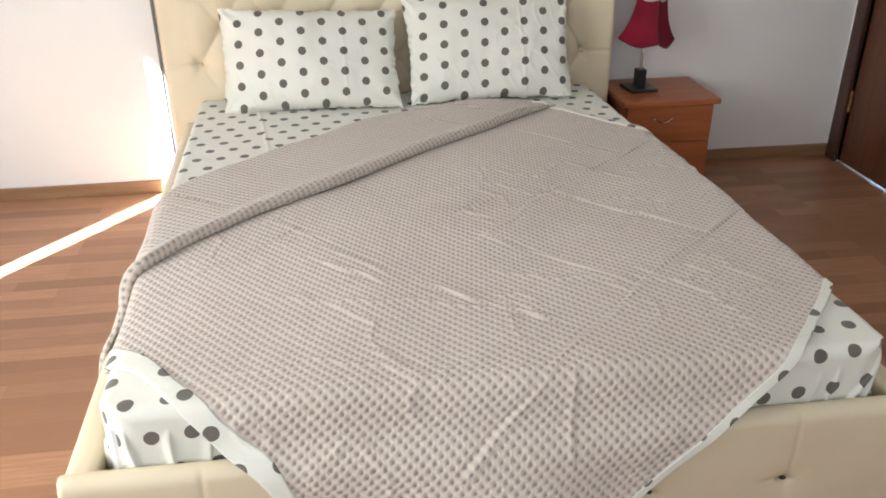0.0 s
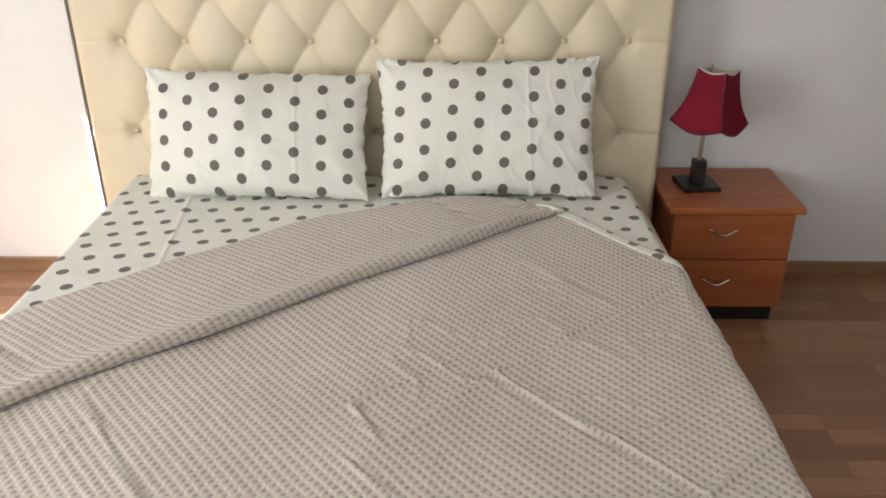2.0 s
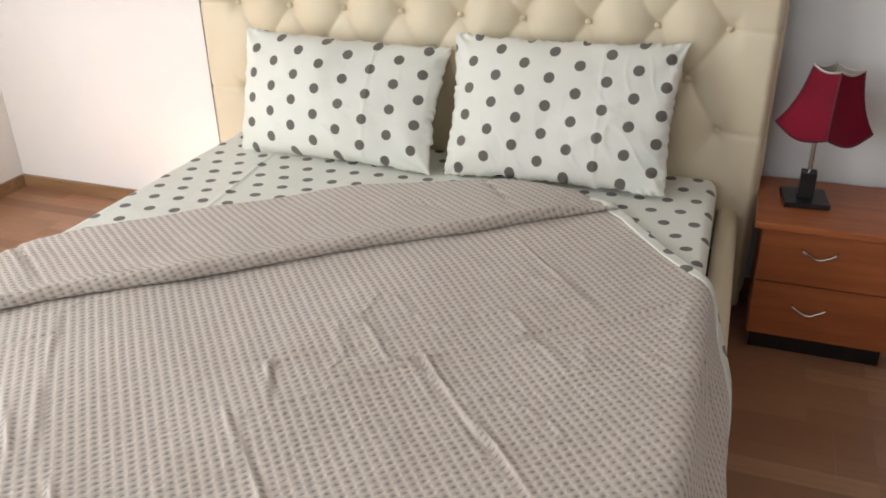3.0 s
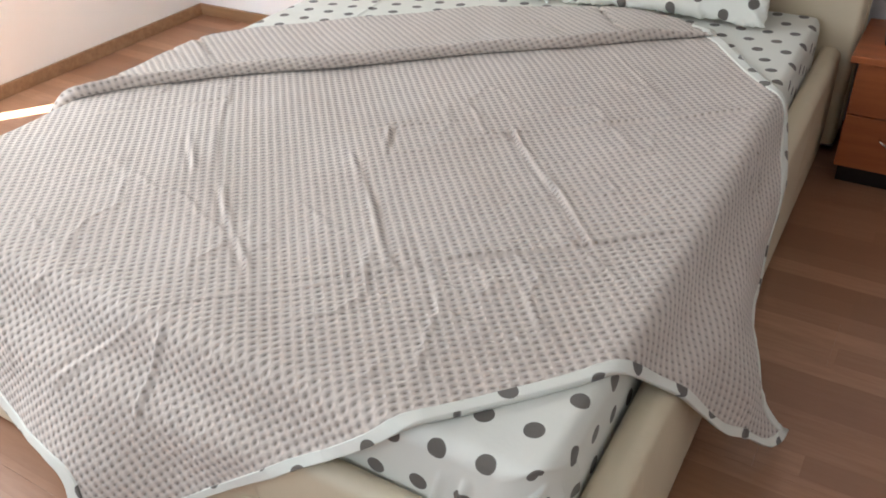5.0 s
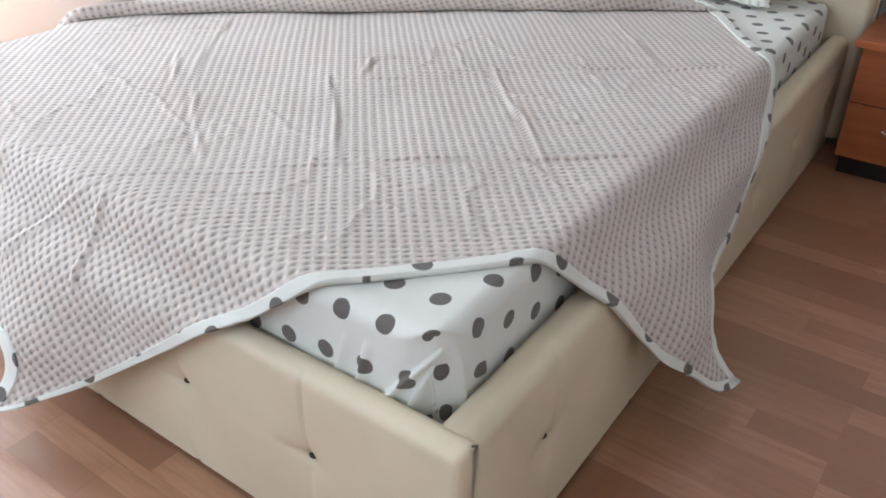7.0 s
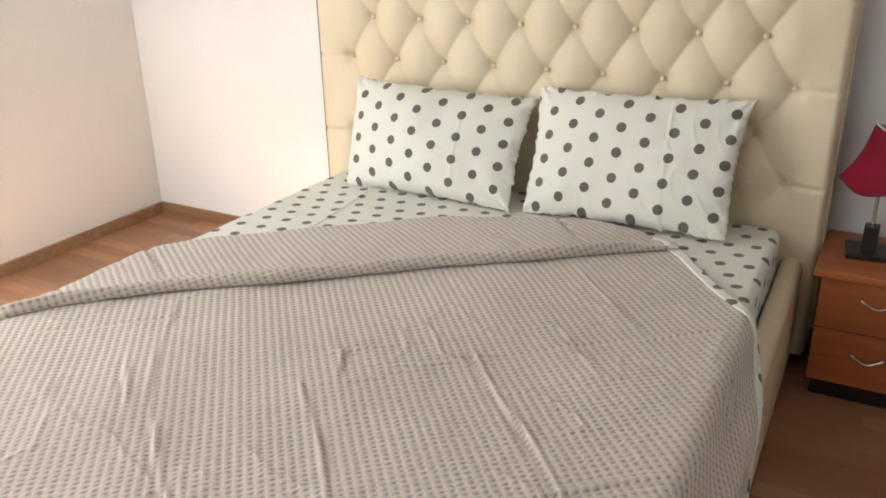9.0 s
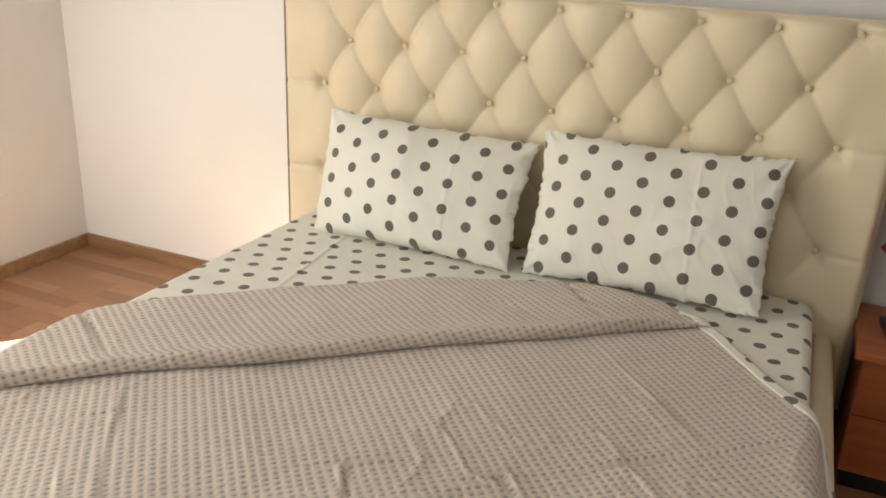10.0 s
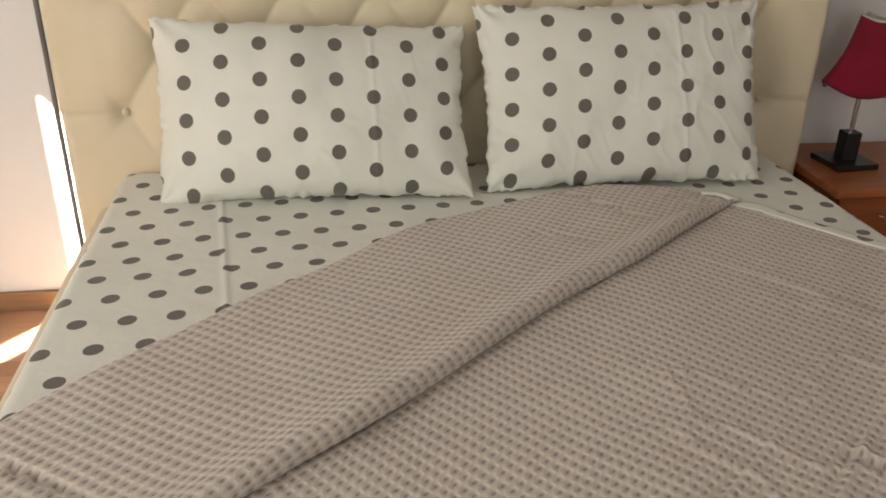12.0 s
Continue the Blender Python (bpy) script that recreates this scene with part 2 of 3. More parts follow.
def tube(points, r, sides=8, closed=False):
    """Points of a tube along a line of points, as rings."""
    pts = np.asarray(points, float)
    n = len(pts)
    if closed:
        tan = np.roll(pts, -1, 0) - np.roll(pts, 1, 0)
    else:
        tan = np.gradient(pts, axis=0)
    tan /= np.linalg.norm(tan, axis=1)[:, None] + 1e-9
    ref = np.array([0.0, 0.3, 1.0]) if abs(tan[:, 2]).mean() < 0.9 else np.array([1.0, 0.2, 0.0])
    a = np.cross(tan, ref)
    a /= np.linalg.norm(a, axis=1)[:, None] + 1e-9
    b = np.cross(tan, a)
    ang = np.linspace(0, 2 * np.pi, sides + 1)
    return pts[:, None] + r * (np.cos(ang)[None, :, None] * a[:, None] + np.sin(ang)[None, :, None] * b[:, None])


def spline(ctrl, n):
    """n points evenly spread along a smooth line through the control points."""
    c = np.asarray(ctrl, float)
    c = np.vstack([2 * c[0] - c[1], c, 2 * c[-1] - c[-2]])
    out = []
    for i in range(1, len(c) - 2):
        t = np.linspace(0, 1, 40, endpoint=False)[:, None]
        p0, p1, p2, p3 = c[i - 1], c[i], c[i + 1], c[i + 2]
        out.append(0.5 * (2 * p1 + (p2 - p0) * t + (2 * p0 - 5 * p1 + 4 * p2 - p3) * t ** 2 + (3 * p1 - p0 - 3 * p2 + p3) * t ** 3))
    out = np.vstack(out + [c[-2][None]])
    s = np.concatenate([[0], np.cumsum(np.linalg.norm(np.diff(out, axis=0), axis=1))])
    want = np.linspace(0, s[-1], n)
    return np.stack([np.interp(want, s, out[:, k]) for k in range(out.shape[1])], -1)


def rumple(X, Y, scale, seed=0.0, octaves=3):
    """Smooth noise on arrays."""
    out = np.zeros(X.size)
    xs, ys = X.reshape(-1), Y.reshape(-1)
    for i in range(X.size):
        a, f = 1.0, scale
        for _ in range(octaves):
            out[i] += a * noise.noise((xs[i] * f + seed, ys[i] * f - seed, seed))
            a, f = a * 0.5, f * 2.0
    return out.reshape(X.shape)


def sstep(a, b, x):
    t = np.clip((x - a) / (b - a), 0, 1)
    return t * t * (3 - 2 * t)


def solid(ob, thick, offset=-1.0):
    m = ob.modifiers.new("thickness", "SOLIDIFY")
    m.thickness, m.offset = thick, offset
    return ob


# ---- room ----
def room():
    T = 0.20
    w = thing("wall_north", "white painted plaster wall behind the bed", "wall", kind="structure")
    part("wall_face", box(LEFT_X - T, RIGHT_X + T, WALL_Y, WALL_Y + T, 0, CEIL_Z), PLASTER, w)
    w = thing("wall_south", "white painted plaster wall", "wall", kind="structure")
    for x0, x1, z0, z1 in ((LEFT_X - T, REAR_X0, 0, CEIL_Z), (REAR_X1, RIGHT_X + T, 0, CEIL_Z), (REAR_X0, REAR_X1, 0, REAR_Z0), (REAR_X0, REAR_X1, REAR_Z1, CEIL_Z)):
        part("wall_face", box(x0, x1, REAR_Y - T, REAR_Y, z0, z1), PLASTER, w)
    w = thing("wall_west", "white painted plaster wall with a balcony window", "wall", kind="structure")
    for y0, y1, z0, z1 in ((WIN_Y1, WALL_Y, 0, CEIL_Z), (REAR_Y, WIN_Y0, 0, CEIL_Z), (WIN_Y0, WIN_Y1, 0, WIN_Z0), (WIN_Y0, WIN_Y1, WIN_Z1, CEIL_Z)):
        part("wall_face", box(LEFT_X - T, LEFT_X, y0, y1, z0, z1), PLASTER, w)
    w = thing("wall_east", "white painted plaster wall with a dark door", "wall", kind="structure")
    for y0, y1, z0, z1 in ((DOOR_Y1, WALL_Y, 0, CEIL_Z), (REAR_Y, DOOR_Y0, 0, CEIL_Z), (DOOR_Y0, DOOR_Y1, 2.06, CEIL_Z)):
        part("wall_face", box(RIGHT_X, RIGHT_X + T, y0, y1, z0, z1), PLASTER, w)
    c = part("ceiling", box(LEFT_X - T, RIGHT_X + T, REAR_Y - T, WALL_Y + T, CEIL_Z, CEIL_Z + 0.2), CEIL_PAINT)
    tagged(c, "plain white painted ceiling", "ceiling", kind="structure")
    f = thing("floor", "reddish brown three-strip oak laminate floor", "floor", kind="structure")
    part("subfloor", box(LEFT_X - T, RIGHT_X + T, REAR_Y - T, WALL_Y + T, -0.2, -0.012), OAK, f)
    for name, x0, x1, y0, y1 in (("baseboard_north", LEFT_X, RIGHT_X, WALL_Y - 0.016, WALL_Y), ("baseboard_west", LEFT_X, LEFT_X + 0.016, WIN_Y1 + 0.02, WALL_Y - 0.016),
                                 ("baseboard_south", LEFT_X, RIGHT_X, REAR_Y, REAR_Y + 0.016), ("baseboard_east", RIGHT_X - 0.016, RIGHT_X, REAR_Y + 0.016, DOOR_Y0 - 0.085)):
        tagged(part(name, box(x0, x1, y0, y1, 0.0, 0.056, 0.004), OAK), "low oak-look baseboard along the wall", "baseboard", kind="structure")
    return f


DOOR_Y0, DOOR_Y1 = -0.86, -0.03


def door():
    d = thing("door_1", "closed dark mahogany door in a darker wooden casing", "door", kind="structure")
    x = RIGHT_X
    part("door_leaf", box(x + 0.012, x + 0.052, DOOR_Y0 + 0.004, DOOR_Y1 - 0.004, 0.006, 2.05, 0.003), MAHOGANY, d)
    for y0, y1 in ((DOOR_Y1, DOOR_Y1 + 0.075), (DOOR_Y0 - 0.075, DOOR_Y0)):
        part("casing", box(x - 0.018, x + 0.06, y0, y1, 0.0, 2.13, 0.006), DARK_WOOD, d)
    part("head_casing", box(x - 0.0185, x + 0.06, DOOR_Y0, DOOR_Y1, 2.055, 2.13, 0.006), DARK_WOOD, d)
    for z in (0.30, 1.75):
        bm = bmesh.new()
        bmesh.ops.create_cone(bm, cap_ends=True, segments=12, radius1=0.007, radius2=0.007, depth=0.10, matrix=pose(x + 0.003, DOOR_Y1 - 0.004, z))
        part("hinge", bm, BRASS, d, "brass hinge")
    bm = bmesh.new()
    bmesh.ops.create_cone(bm, cap_ends=True, segments=12, radius1=0.009, radius2=0.009, depth=0.12, matrix=pose(x - 0.045, DOOR_Y0 + 0.12, 1.03, 90))
    part("door_handle", bm, BRASS, d)


def window():
    w = thing("window_1", "white balcony window with drawn beige curtain", "window", kind="structure")
    x0, x1 = LEFT_X - 0.13, LEFT_X - 0.07
    fw = 0.03
    part("window_frame", box(x0, x1, WIN_Y0, WIN_Y1, WIN_Z0, WIN_Z0 + fw, 0.004), PVC, w)
    part("window_frame", box(x0, x1, WIN_Y0, WIN_Y1, WIN_Z1 - fw, WIN_Z1, 0.004), PVC, w)
    for y in (WIN_Y0, WIN_Y0 + 0.95, WIN_Y1 - 0.008):
        part("window_frame", box(x0, x1, y, y + (fw if y < WIN_Y1 - 0.1 else 0.008), WIN_Z0 + fw, WIN_Z1 - fw, 0.002), PVC, w)
    # made-up window, out of view, to go with the rear fill lamp
    v = thing("added_window", "white plastic window added unseen behind the viewer", "window", kind="structure")
    y0, y1 = REAR_Y - 0.14, REAR_Y - 0.08
    for z in (REAR_Z0, REAR_Z1 - 0.05):
        part("window_frame", box(REAR_X0, REAR_X1, y0, y1, z, z + 0.05, 0.004), PVC, v)
    for x in (REAR_X0, (REAR_X0 + REAR_X1) / 2 - 0.025, REAR_X1 - 0.05):
        part("window_frame", box(x, x + 0.05, y0, y1, REAR_Z0 + 0.05, REAR_Z1 - 0.05, 0.004), PVC, v)
    # unseen panel, added only to keep the sun out of this opening
    part("sun_blocker", box(REAR_X0 + 0.01, REAR_X1 - 0.01, REAR_Y - 0.07, REAR_Y - 0.066, REAR_Z0 + 0.01, REAR_Z1 - 0.01), CURTAIN, v, "beige panel added unseen to block the sun")
    part("added_sill", box(REAR_X0 - 0.04, REAR_X1 + 0.04, REAR_Y - 0.08, REAR_Y + 0.10, REAR_Z0 - 0.035, REAR_Z0 - 0.002, 0.006), PVC, v)
    c = thing("curtain", "heavy beige curtain drawn across the balcony window", "curtain")
    n, m = 120, 12
    t = np.linspace(0, 1, n)[:, None] * np.ones((1, m))
    z = np.linspace(0.03, 2.28, m)[None, :] * np.ones((n, 1))
    y = -3.36 + t * 1.953
    x = LEFT_X + 0.055 + (0.028 * np.sin(t * 88) + 0.008 * np.sin(t * 31 + z)) * sstep(1.0, 0.96, t)
    solid(place("cloth", grid_mesh("cloth", np.stack([x, y, z], -1)), CURTAIN, c), 0.003)
    place("curtain_rod", grid_mesh("rod", tube([(LEFT_X + 0.055, -3.6, 2.31), (LEFT_X + 0.055, -2.4, 2.31), (LEFT_X + 0.055, -1.1, 2.31)], 0.012, 10)), CHROME, c)


# ---- bed ----
BX0, BX1, BFOOT, RAIL_TOP = -0.888, 0.886, -2.274, 0.382
SKEW = 0.018


def skewed(P):
    """The bed base stands slightly askew to the headboard: it drifts sideways towards the foot."""
    P = P.copy()
    P[..., 0] += SKEW * (-0.1 - P[..., 1])
    return P


def rise(y):
    """The mattress rises gently from the head to the foot."""
    return 0.0125 * (-0.4 - y)


PX, PZ, BUTTON_Z = 0.198, 0.147, 0.905


def button_mesh(r):
    bm = bmesh.new()
    bmesh.ops.create_uvsphere(bm, u_segments=12, v_segments=8, radius=r, matrix=pose(0, 0, 0, 90))
    for v in bm.verts:
        v.co.y *= 0.55
    me = bpy.data.meshes.new("button")
    bm.to_mesh(me)
    bm.free()
    me.polygons.foreach_set("use_smooth", np.ones(len(me.polygons), dtype=bool))
    me.materials.append(PEARL)
    return me


def headboard(bed):
    top, z0, half = 1.230, 0.05, 0.933
    nz, nx = 170, 300
    zs = z0 + (top - z0) * np.linspace(0, 1, nz)

    def limit(rc):
        over = np.clip(zs - (top - rc), 0, rc)
        return half - (rc - np.sqrt(np.maximum(rc * rc - over * over, 0)))

    # the top corners: one rounded, the other nearly square
    a = np.linspace(-1, 1, nx)
    lim = np.where(a[None, :] < 0, limit(0.060)[:, None], limit(0.016)[:, None])
    X = lim * a[None, :] - 0.006
    Z = zs[:, None] * np.ones((1, nx))
    u, v = X / PX, (Z - BUTTON_Z) / PZ
    la, lb = u - v / 2, u + v / 2
    da, db = np.abs(la - np.round(la)), np.abs(lb - np.round(lb))
    inside = sstep(4.25, 3.85, np.abs(u)) * sstep(0.50, 0.58, Z)
    cush = np.abs(np.sin(np.pi * la) * np.sin(np.pi * lb))
    seam = np.exp(-(da / 0.035) ** 2) + np.exp(-(db / 0.035) ** 2)
    h = inside * (0.0165 * cush ** 0.65 - 0.0022 * np.minimum(seam, 1.2))
    h += (1 - inside) * 0.012
    pit = np.zeros_like(X)
    buttons = []
    for r in range(-2, 3):
        zb = BUTTON_Z + r * PZ
        xs = [i * PX for i in range(-4, 5)] if r % 2 == 0 else [(i + 0.5) * PX for i in range(-4, 4)]
        for xb in xs:
            d2 = (X - xb) ** 2 + (Z - zb) ** 2
            pit = np.maximum(pit, 0.016 * np.exp(-d2 / 0.0006) + 0.009 * np.exp(-d2 / 0.0035))
            buttons.append((xb, zb))
        if r % 2 == 0:
            pleat = np.exp(-((Z - zb + 0.02 * (np.abs(X) - 0.79)) / 0.007) ** 2) * sstep(0.79, 0.81, np.abs(X))
            h -= 0.006 * pleat
    h -= pit
    rim = np.minimum(lim - np.abs(X + 0.006), top - Z)
    edge = np.clip(rim / 0.022, 0, 1)
    Y = -0.108 - h + 0.030 * (1 - np.sqrt(1 - (1 - edge) ** 2))
    P = np.stack([X, Y, Z], -1)
    ring = np.concatenate([P[0], P[1:, -1], P[-1, ::-1][1:], P[::-1, 0][1:]])
    hb = place("headboard_cushion", grid_mesh("headboard_cushion", P[:, ::-1]), LEATHER, bed, "cream leatherette with deep diamond button tufting")
    side = np.stack([ring, ring + np.array([0, 0.0, 0])], 1)
    side[:, 1, 1] = -0.02
    place("headboard_edge", grid_mesh("headboard_edge", side[::-1]), LEATHER, hb)
    bm = box(-half - 0.021, half - 0.010, -0.035, 0.055, 0.0, top - 0.075, 0.01)
    part("headboard_back", bm, GREY_FABRIC, bed, "grey fabric backing")
    line = ring.copy()
    line[:, 1] = -0.070
    keep = (line[:, 2] > 0.08)
    out = line[keep]
    cut = int(np.argmax(np.linalg.norm(np.diff(out, axis=0), axis=1))) + 1
    out = np.vstack([out[cut:], out[:cut]])
    out[:, 0] += np.sign(out[:, 0]) * 0.002 * (np.abs(out[:, 0]) > 0.8)
    side_run = (out[:, 0] < -0.85) & (out[:, 2] < top - 0.03)
    place("piping", grid_mesh("piping", tube(out[~side_run][::2], 0.0055, 8)), LEATHER, hb, "cream corded piping")
    gap = out[side_run] + np.array((-0.008, -0.018, 0))
    place("edge_strip", grid_mesh("edge_strip", tube(gap[::2], 0.0058, 8)), GREY_FABRIC, hb, "thin grey-brown strip along the left edge")
    me = button_mesh(0.0095)
    for xb, zb in buttons:
        b = new("button", me)
        b.parent = hb
        b.location = (xb, -0.0955, zb)


def padded(length, depth, height, pits, corner=0.028, bot=0.012, end_r=0.016):
    """Upholstered board along x from 0; outer face towards -y at y=0, inner at y=depth."""
    prof = []
    for z in np.linspace(bot, height - corner, 80):
        prof.append((0.0, z))
    for k in np.linspace(0, np.pi / 2, 8)[1:]:
        prof.append((corner * (1 - np.cos(k)), height - corner + corner * np.sin(k)))
    for k in np.linspace(0, np.pi / 2, 8)[1:]:
        prof.append((depth - 0.02 + 0.02 * np.sin(k), height - 0.02 * (1 - np.cos(k))))
    for z in np.linspace(height - 0.02, bot, 8)[1:]:
        prof.append((depth, z))
    prof = np.array(prof)
    n = int(length / 0.005)
    xs = np.linspace(0, length, n)
    X = xs[:, None] * np.ones((1, len(prof)))
    Y = np.ones((n, 1)) * prof[None, :, 0]
    Z = np.ones((n, 1)) * prof[None, :, 1]
    front = sstep(0.05, 0.0, Y)
    h = np.zeros_like(X)
    for xb, zb in pits:
        d2 = (X - xb) ** 2 + (Z - zb) ** 2
        h += 0.034 * np.exp(-(X - xb) ** 2 / 0.00012 - (Z - zb) ** 2 / 0.00004) + 0.006 * np.exp(-d2 / 0.0006) + 0.008 * np.exp(-d2 / 0.0028)
        h += 0.0035 * np.exp(-((X - xb - 0.004) / 0.0035) ** 2)
        h += 0.006 * np.exp(-((Z - zb - 0.12 * (xb - X)) / 0.010) ** 2) * sstep(-0.09, -0.01, X - xb) * sstep(0.012, 0.0, X - xb)
    Y = Y + h * front - 0.005 * front * np.sin(np.clip((Z - bot) / (height - bot), 0, 1) * np.pi)
    end = np.minimum(xs, length - xs)
    shrink = (end_r * (1 - np.sqrt(1 - (1 - np.clip(end / end_r, 0, 1)) ** 2)))[:, None]
    Y = Y + shrink * np.where(Y < depth * 0.6, 1, -0.3)
    Z = Z - shrink * 0.3 * (Z > height - 0.05)
    P = np.stack([X, Y, Z], -1)
    cap0 = P[:1].copy()
    cap0[..., 1] = depth * 0.5
    cap0[..., 2] = np.clip(cap0[..., 2], bot, height * 0.6) * 0 + height * 0.5
    cap1 = cap0.copy()
    cap1[..., 0] = length
    return np.concatenate([cap0, P, cap1])


def bed_frame():
    bed = thing("bed", "double bed with tufted cream leatherette headboard and padded frame", "bed")
    headboard(bed)
    L = BX1 - BX0
    cx = -0.018
    pits = [(cx + 0.306 * k - BX0 + 0.006, 0.196) for k in (-2, -1, 0, 1, 2)]
    P = padded(L + 0.012, 0.046, RAIL_TOP, pits)
    P[..., 0] += BX0 - 0.006
    P[..., 1] += BFOOT
    foot = place("footboard", grid_mesh("footboard", skewed(P)), LEATHER, bed, "cream leatherette with sunken buttons")
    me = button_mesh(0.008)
    # sunken buttons coloured dark in place of the shade in their slits
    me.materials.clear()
    me.materials.append(SLIT_SHADE)
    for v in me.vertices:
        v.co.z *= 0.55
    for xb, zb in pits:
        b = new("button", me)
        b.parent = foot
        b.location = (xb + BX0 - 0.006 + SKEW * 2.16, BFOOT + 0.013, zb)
    rl = -0.06 - (BFOOT + 0.012)
    spits = [(0.258 + 0.36 * k, 0.196) for k in range(6)]
    for sx, name in ((1, "side_rail"), (-1, "side_rail")):
        P = padded(rl, 0.062, RAIL_TOP - 0.002, spits, end_r=0.003)
        Q = P.copy()
        if sx > 0:
            Q[..., 0] = BX1 - P[..., 1]
            Q[..., 1] = BFOOT + 0.012 + P[..., 0]
        else:
            Q[..., 0] = BX0 + P[..., 1]
            Q[..., 1] = -0.06 - P[..., 0]
        rail = place(name, grid_mesh(name, skewed(Q)), LEATHER, bed)
        # rails reuse the buttons with slit shade in their colour
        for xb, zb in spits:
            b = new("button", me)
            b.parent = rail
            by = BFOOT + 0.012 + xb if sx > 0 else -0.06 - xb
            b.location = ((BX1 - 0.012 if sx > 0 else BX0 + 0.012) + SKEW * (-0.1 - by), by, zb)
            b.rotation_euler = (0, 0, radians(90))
    part("slat_base", box(BX0 + 0.06, BX1 - 0.06, BFOOT + 0.05, -0.1, 0.20, 0.24), GREY_FABRIC, bed)


# ---- bedding ----
MX0, MX1, MY0, MY1, MTOP = -0.815, 0.818, -2.226, -0.125, 0.478


def sheet_uv(x, y):
    """The dotted cloth lies slightly askew on the mattress."""
    pull = 0.33 * np.maximum(sstep(-0.76, -0.50, y), sstep(-1.40, -1.90, y))
    return np.stack([(12.874 * x + 0.716 * y + 7.638 - pull) * 0.0788, (-1.168 * x + 12.129 * y + 10.519 + pull) * 0.0820], -1)


def fitted_sheet():
    """Mattress in its sheet: one surface, unfolded over top and sides."""
    r, drop = 0.028, 0.235
    hx, hy = (MX1 - MX0) / 2, (MY1 - MY0) / 2
    cx, cy = (MX0 + MX1) / 2, (MY0 + MY1) / 2

    def axis(half):
        fine = half - r - np.linspace(0.30, 0, 111)
        mid = np.linspace(-fine[0], fine[0], int(2 * half / 0.018))[1:-1]
        inner = np.concatenate([-fine[::-1], mid, fine])
        arc = np.linspace(0, r * np.pi / 2, 9)[1:]
        down = np.linspace(0, drop - r, 60)[1:]
        o = np.concatenate([half - r + arc, half - r + arc[-1] + down])
        return np.concatenate([-o[::-1], inner, o])

    def fold(u, half):
        s = np.sign(u)
        e = np.abs(u) - (half - r)
        th = np.clip(e / r, 0, np.pi / 2)
        pos = np.where(e <= 0, np.abs(u), half - r + r * np.sin(th))
        low = np.where(e <= 0, 0.0, r * (1 - np.cos(th)) + np.clip(e - r * np.pi / 2, 0, None))
        return s * pos, low

    U, V = np.meshgrid(axis(hx), axis(hy), indexing="ij")
    x, lx = fold(U, hx)
    y, ly = fold(V, hy)
    low = np.maximum(lx, ly)
    z = MTOP - low
    # rounded vertical corners
    ax, ay = np.abs(x) - (hx - 0.08), np.abs(y) - (hy - 0.08)
    k = np.hypot(np.clip(ax, 0, None), np.clip(ay, 0, None))
    f = np.where((ax > 0) & (ay > 0) & (k > 0.08), 0.08 / np.maximum(k, 1e-6), 1.0)
    x = np.where(f < 1, np.sign(x) * (hx - 0.08 + ax * f), x)
    y = np.where(f < 1, np.sign(y) * (hy - 0.08 + ay * f), y)
    # gathered folds fan out from the foot corners: a sharp lip on one side, a soft back on the other
    foot = (y < 0) & (ly > 0)
    flank = (y < 0) & (lx > 0) & (ly <= 0.0)
    right = x > 0
    bulge = np.zeros_like(x)
    for along, low0, at0, slope, amp, mask in ((1, 0.020, 0.004, 0.80, 0.012, foot & right), (1, 0.040, 0.012, 0.45, 0.010, foot & right), (1, 0.045, 0.125, 0.25, 0.008, foot & right),
                                               (1, 0.050, 0.165, 0.30, 0.006, foot & right), (0, 0.040, 0.055, 0.10, 0.007, flank & right), (0, 0.035, 0.100, 0.20, 0.005, flank & right),
                                               (1, 0.045, 0.050, 0.20, 0.010, foot & ~right), (1, 0.050, 0.135, 0.05, 0.008, foot & ~right), (1, 0.060, 0.215, -0.15, 0.006, foot & ~right),
                                               (0, 0.040, 0.020, 0.35, 0.010, flank & ~right)):
        gap = (hx - np.abs(x)) if along else (y + hy)
        g = gap - (at0 + slope * np.clip(low - low0, 0, None))
        lip = np.where(g > 0, np.exp(-(g / 0.0028) ** 2), np.exp(-(g / 0.012) ** 2))
        bulge = bulge + amp * lip * sstep(low0 - 0.005, low0 + 0.035, low) * mask
    x += np.sign(x) * bulge * flank
    y += np.sign(y) * bulge * foot
    side = sstep(0.03, 0.12, low)
    w = rumple(U, V, 5.0, 3.1)
    x += np.sign(x) * 0.004 * w * side
    y += np.sign(y) * 0.004 * w * side
    z += np.where(low < 0.01, 0.003 * w, 0)
    # a pressed fold line in the cloth
    z += 0.004 * np.exp(-((U + cx + 0.53 + 0.10 * (V + cy + 0.7)) / 0.006) ** 2) * (low < 0.02) * sstep(-1.3, -1.0, V + cy)
    P = skewed(np.stack([x + cx, y + cy, z + rise(y + cy)], -1))
    ob = place("fitted_sheet", grid_mesh("fitted_sheet", P, sheet_uv(U + cx + SKEW * (-0.1 - V - cy), V + cy)), COTTON)
    # the spare cloth at the corners is tucked away
    spare = ((lx > 0.0455) & (ly > 0.0455)).reshape(-1)
    bm = bmesh.new()
    bm.from_mesh(ob.data)
    bm.verts.ensure_lookup_table()
    bmesh.ops.delete(bm, geom=[v for v in bm.verts if spare[v.index]], context="VERTS")
    bm.to_mesh(ob.data)
    bm.free()
    tagged(ob, "white cotton fitted sheet with grey dots over the mattress", "bed sheet")
    solid(ob, 0.003)
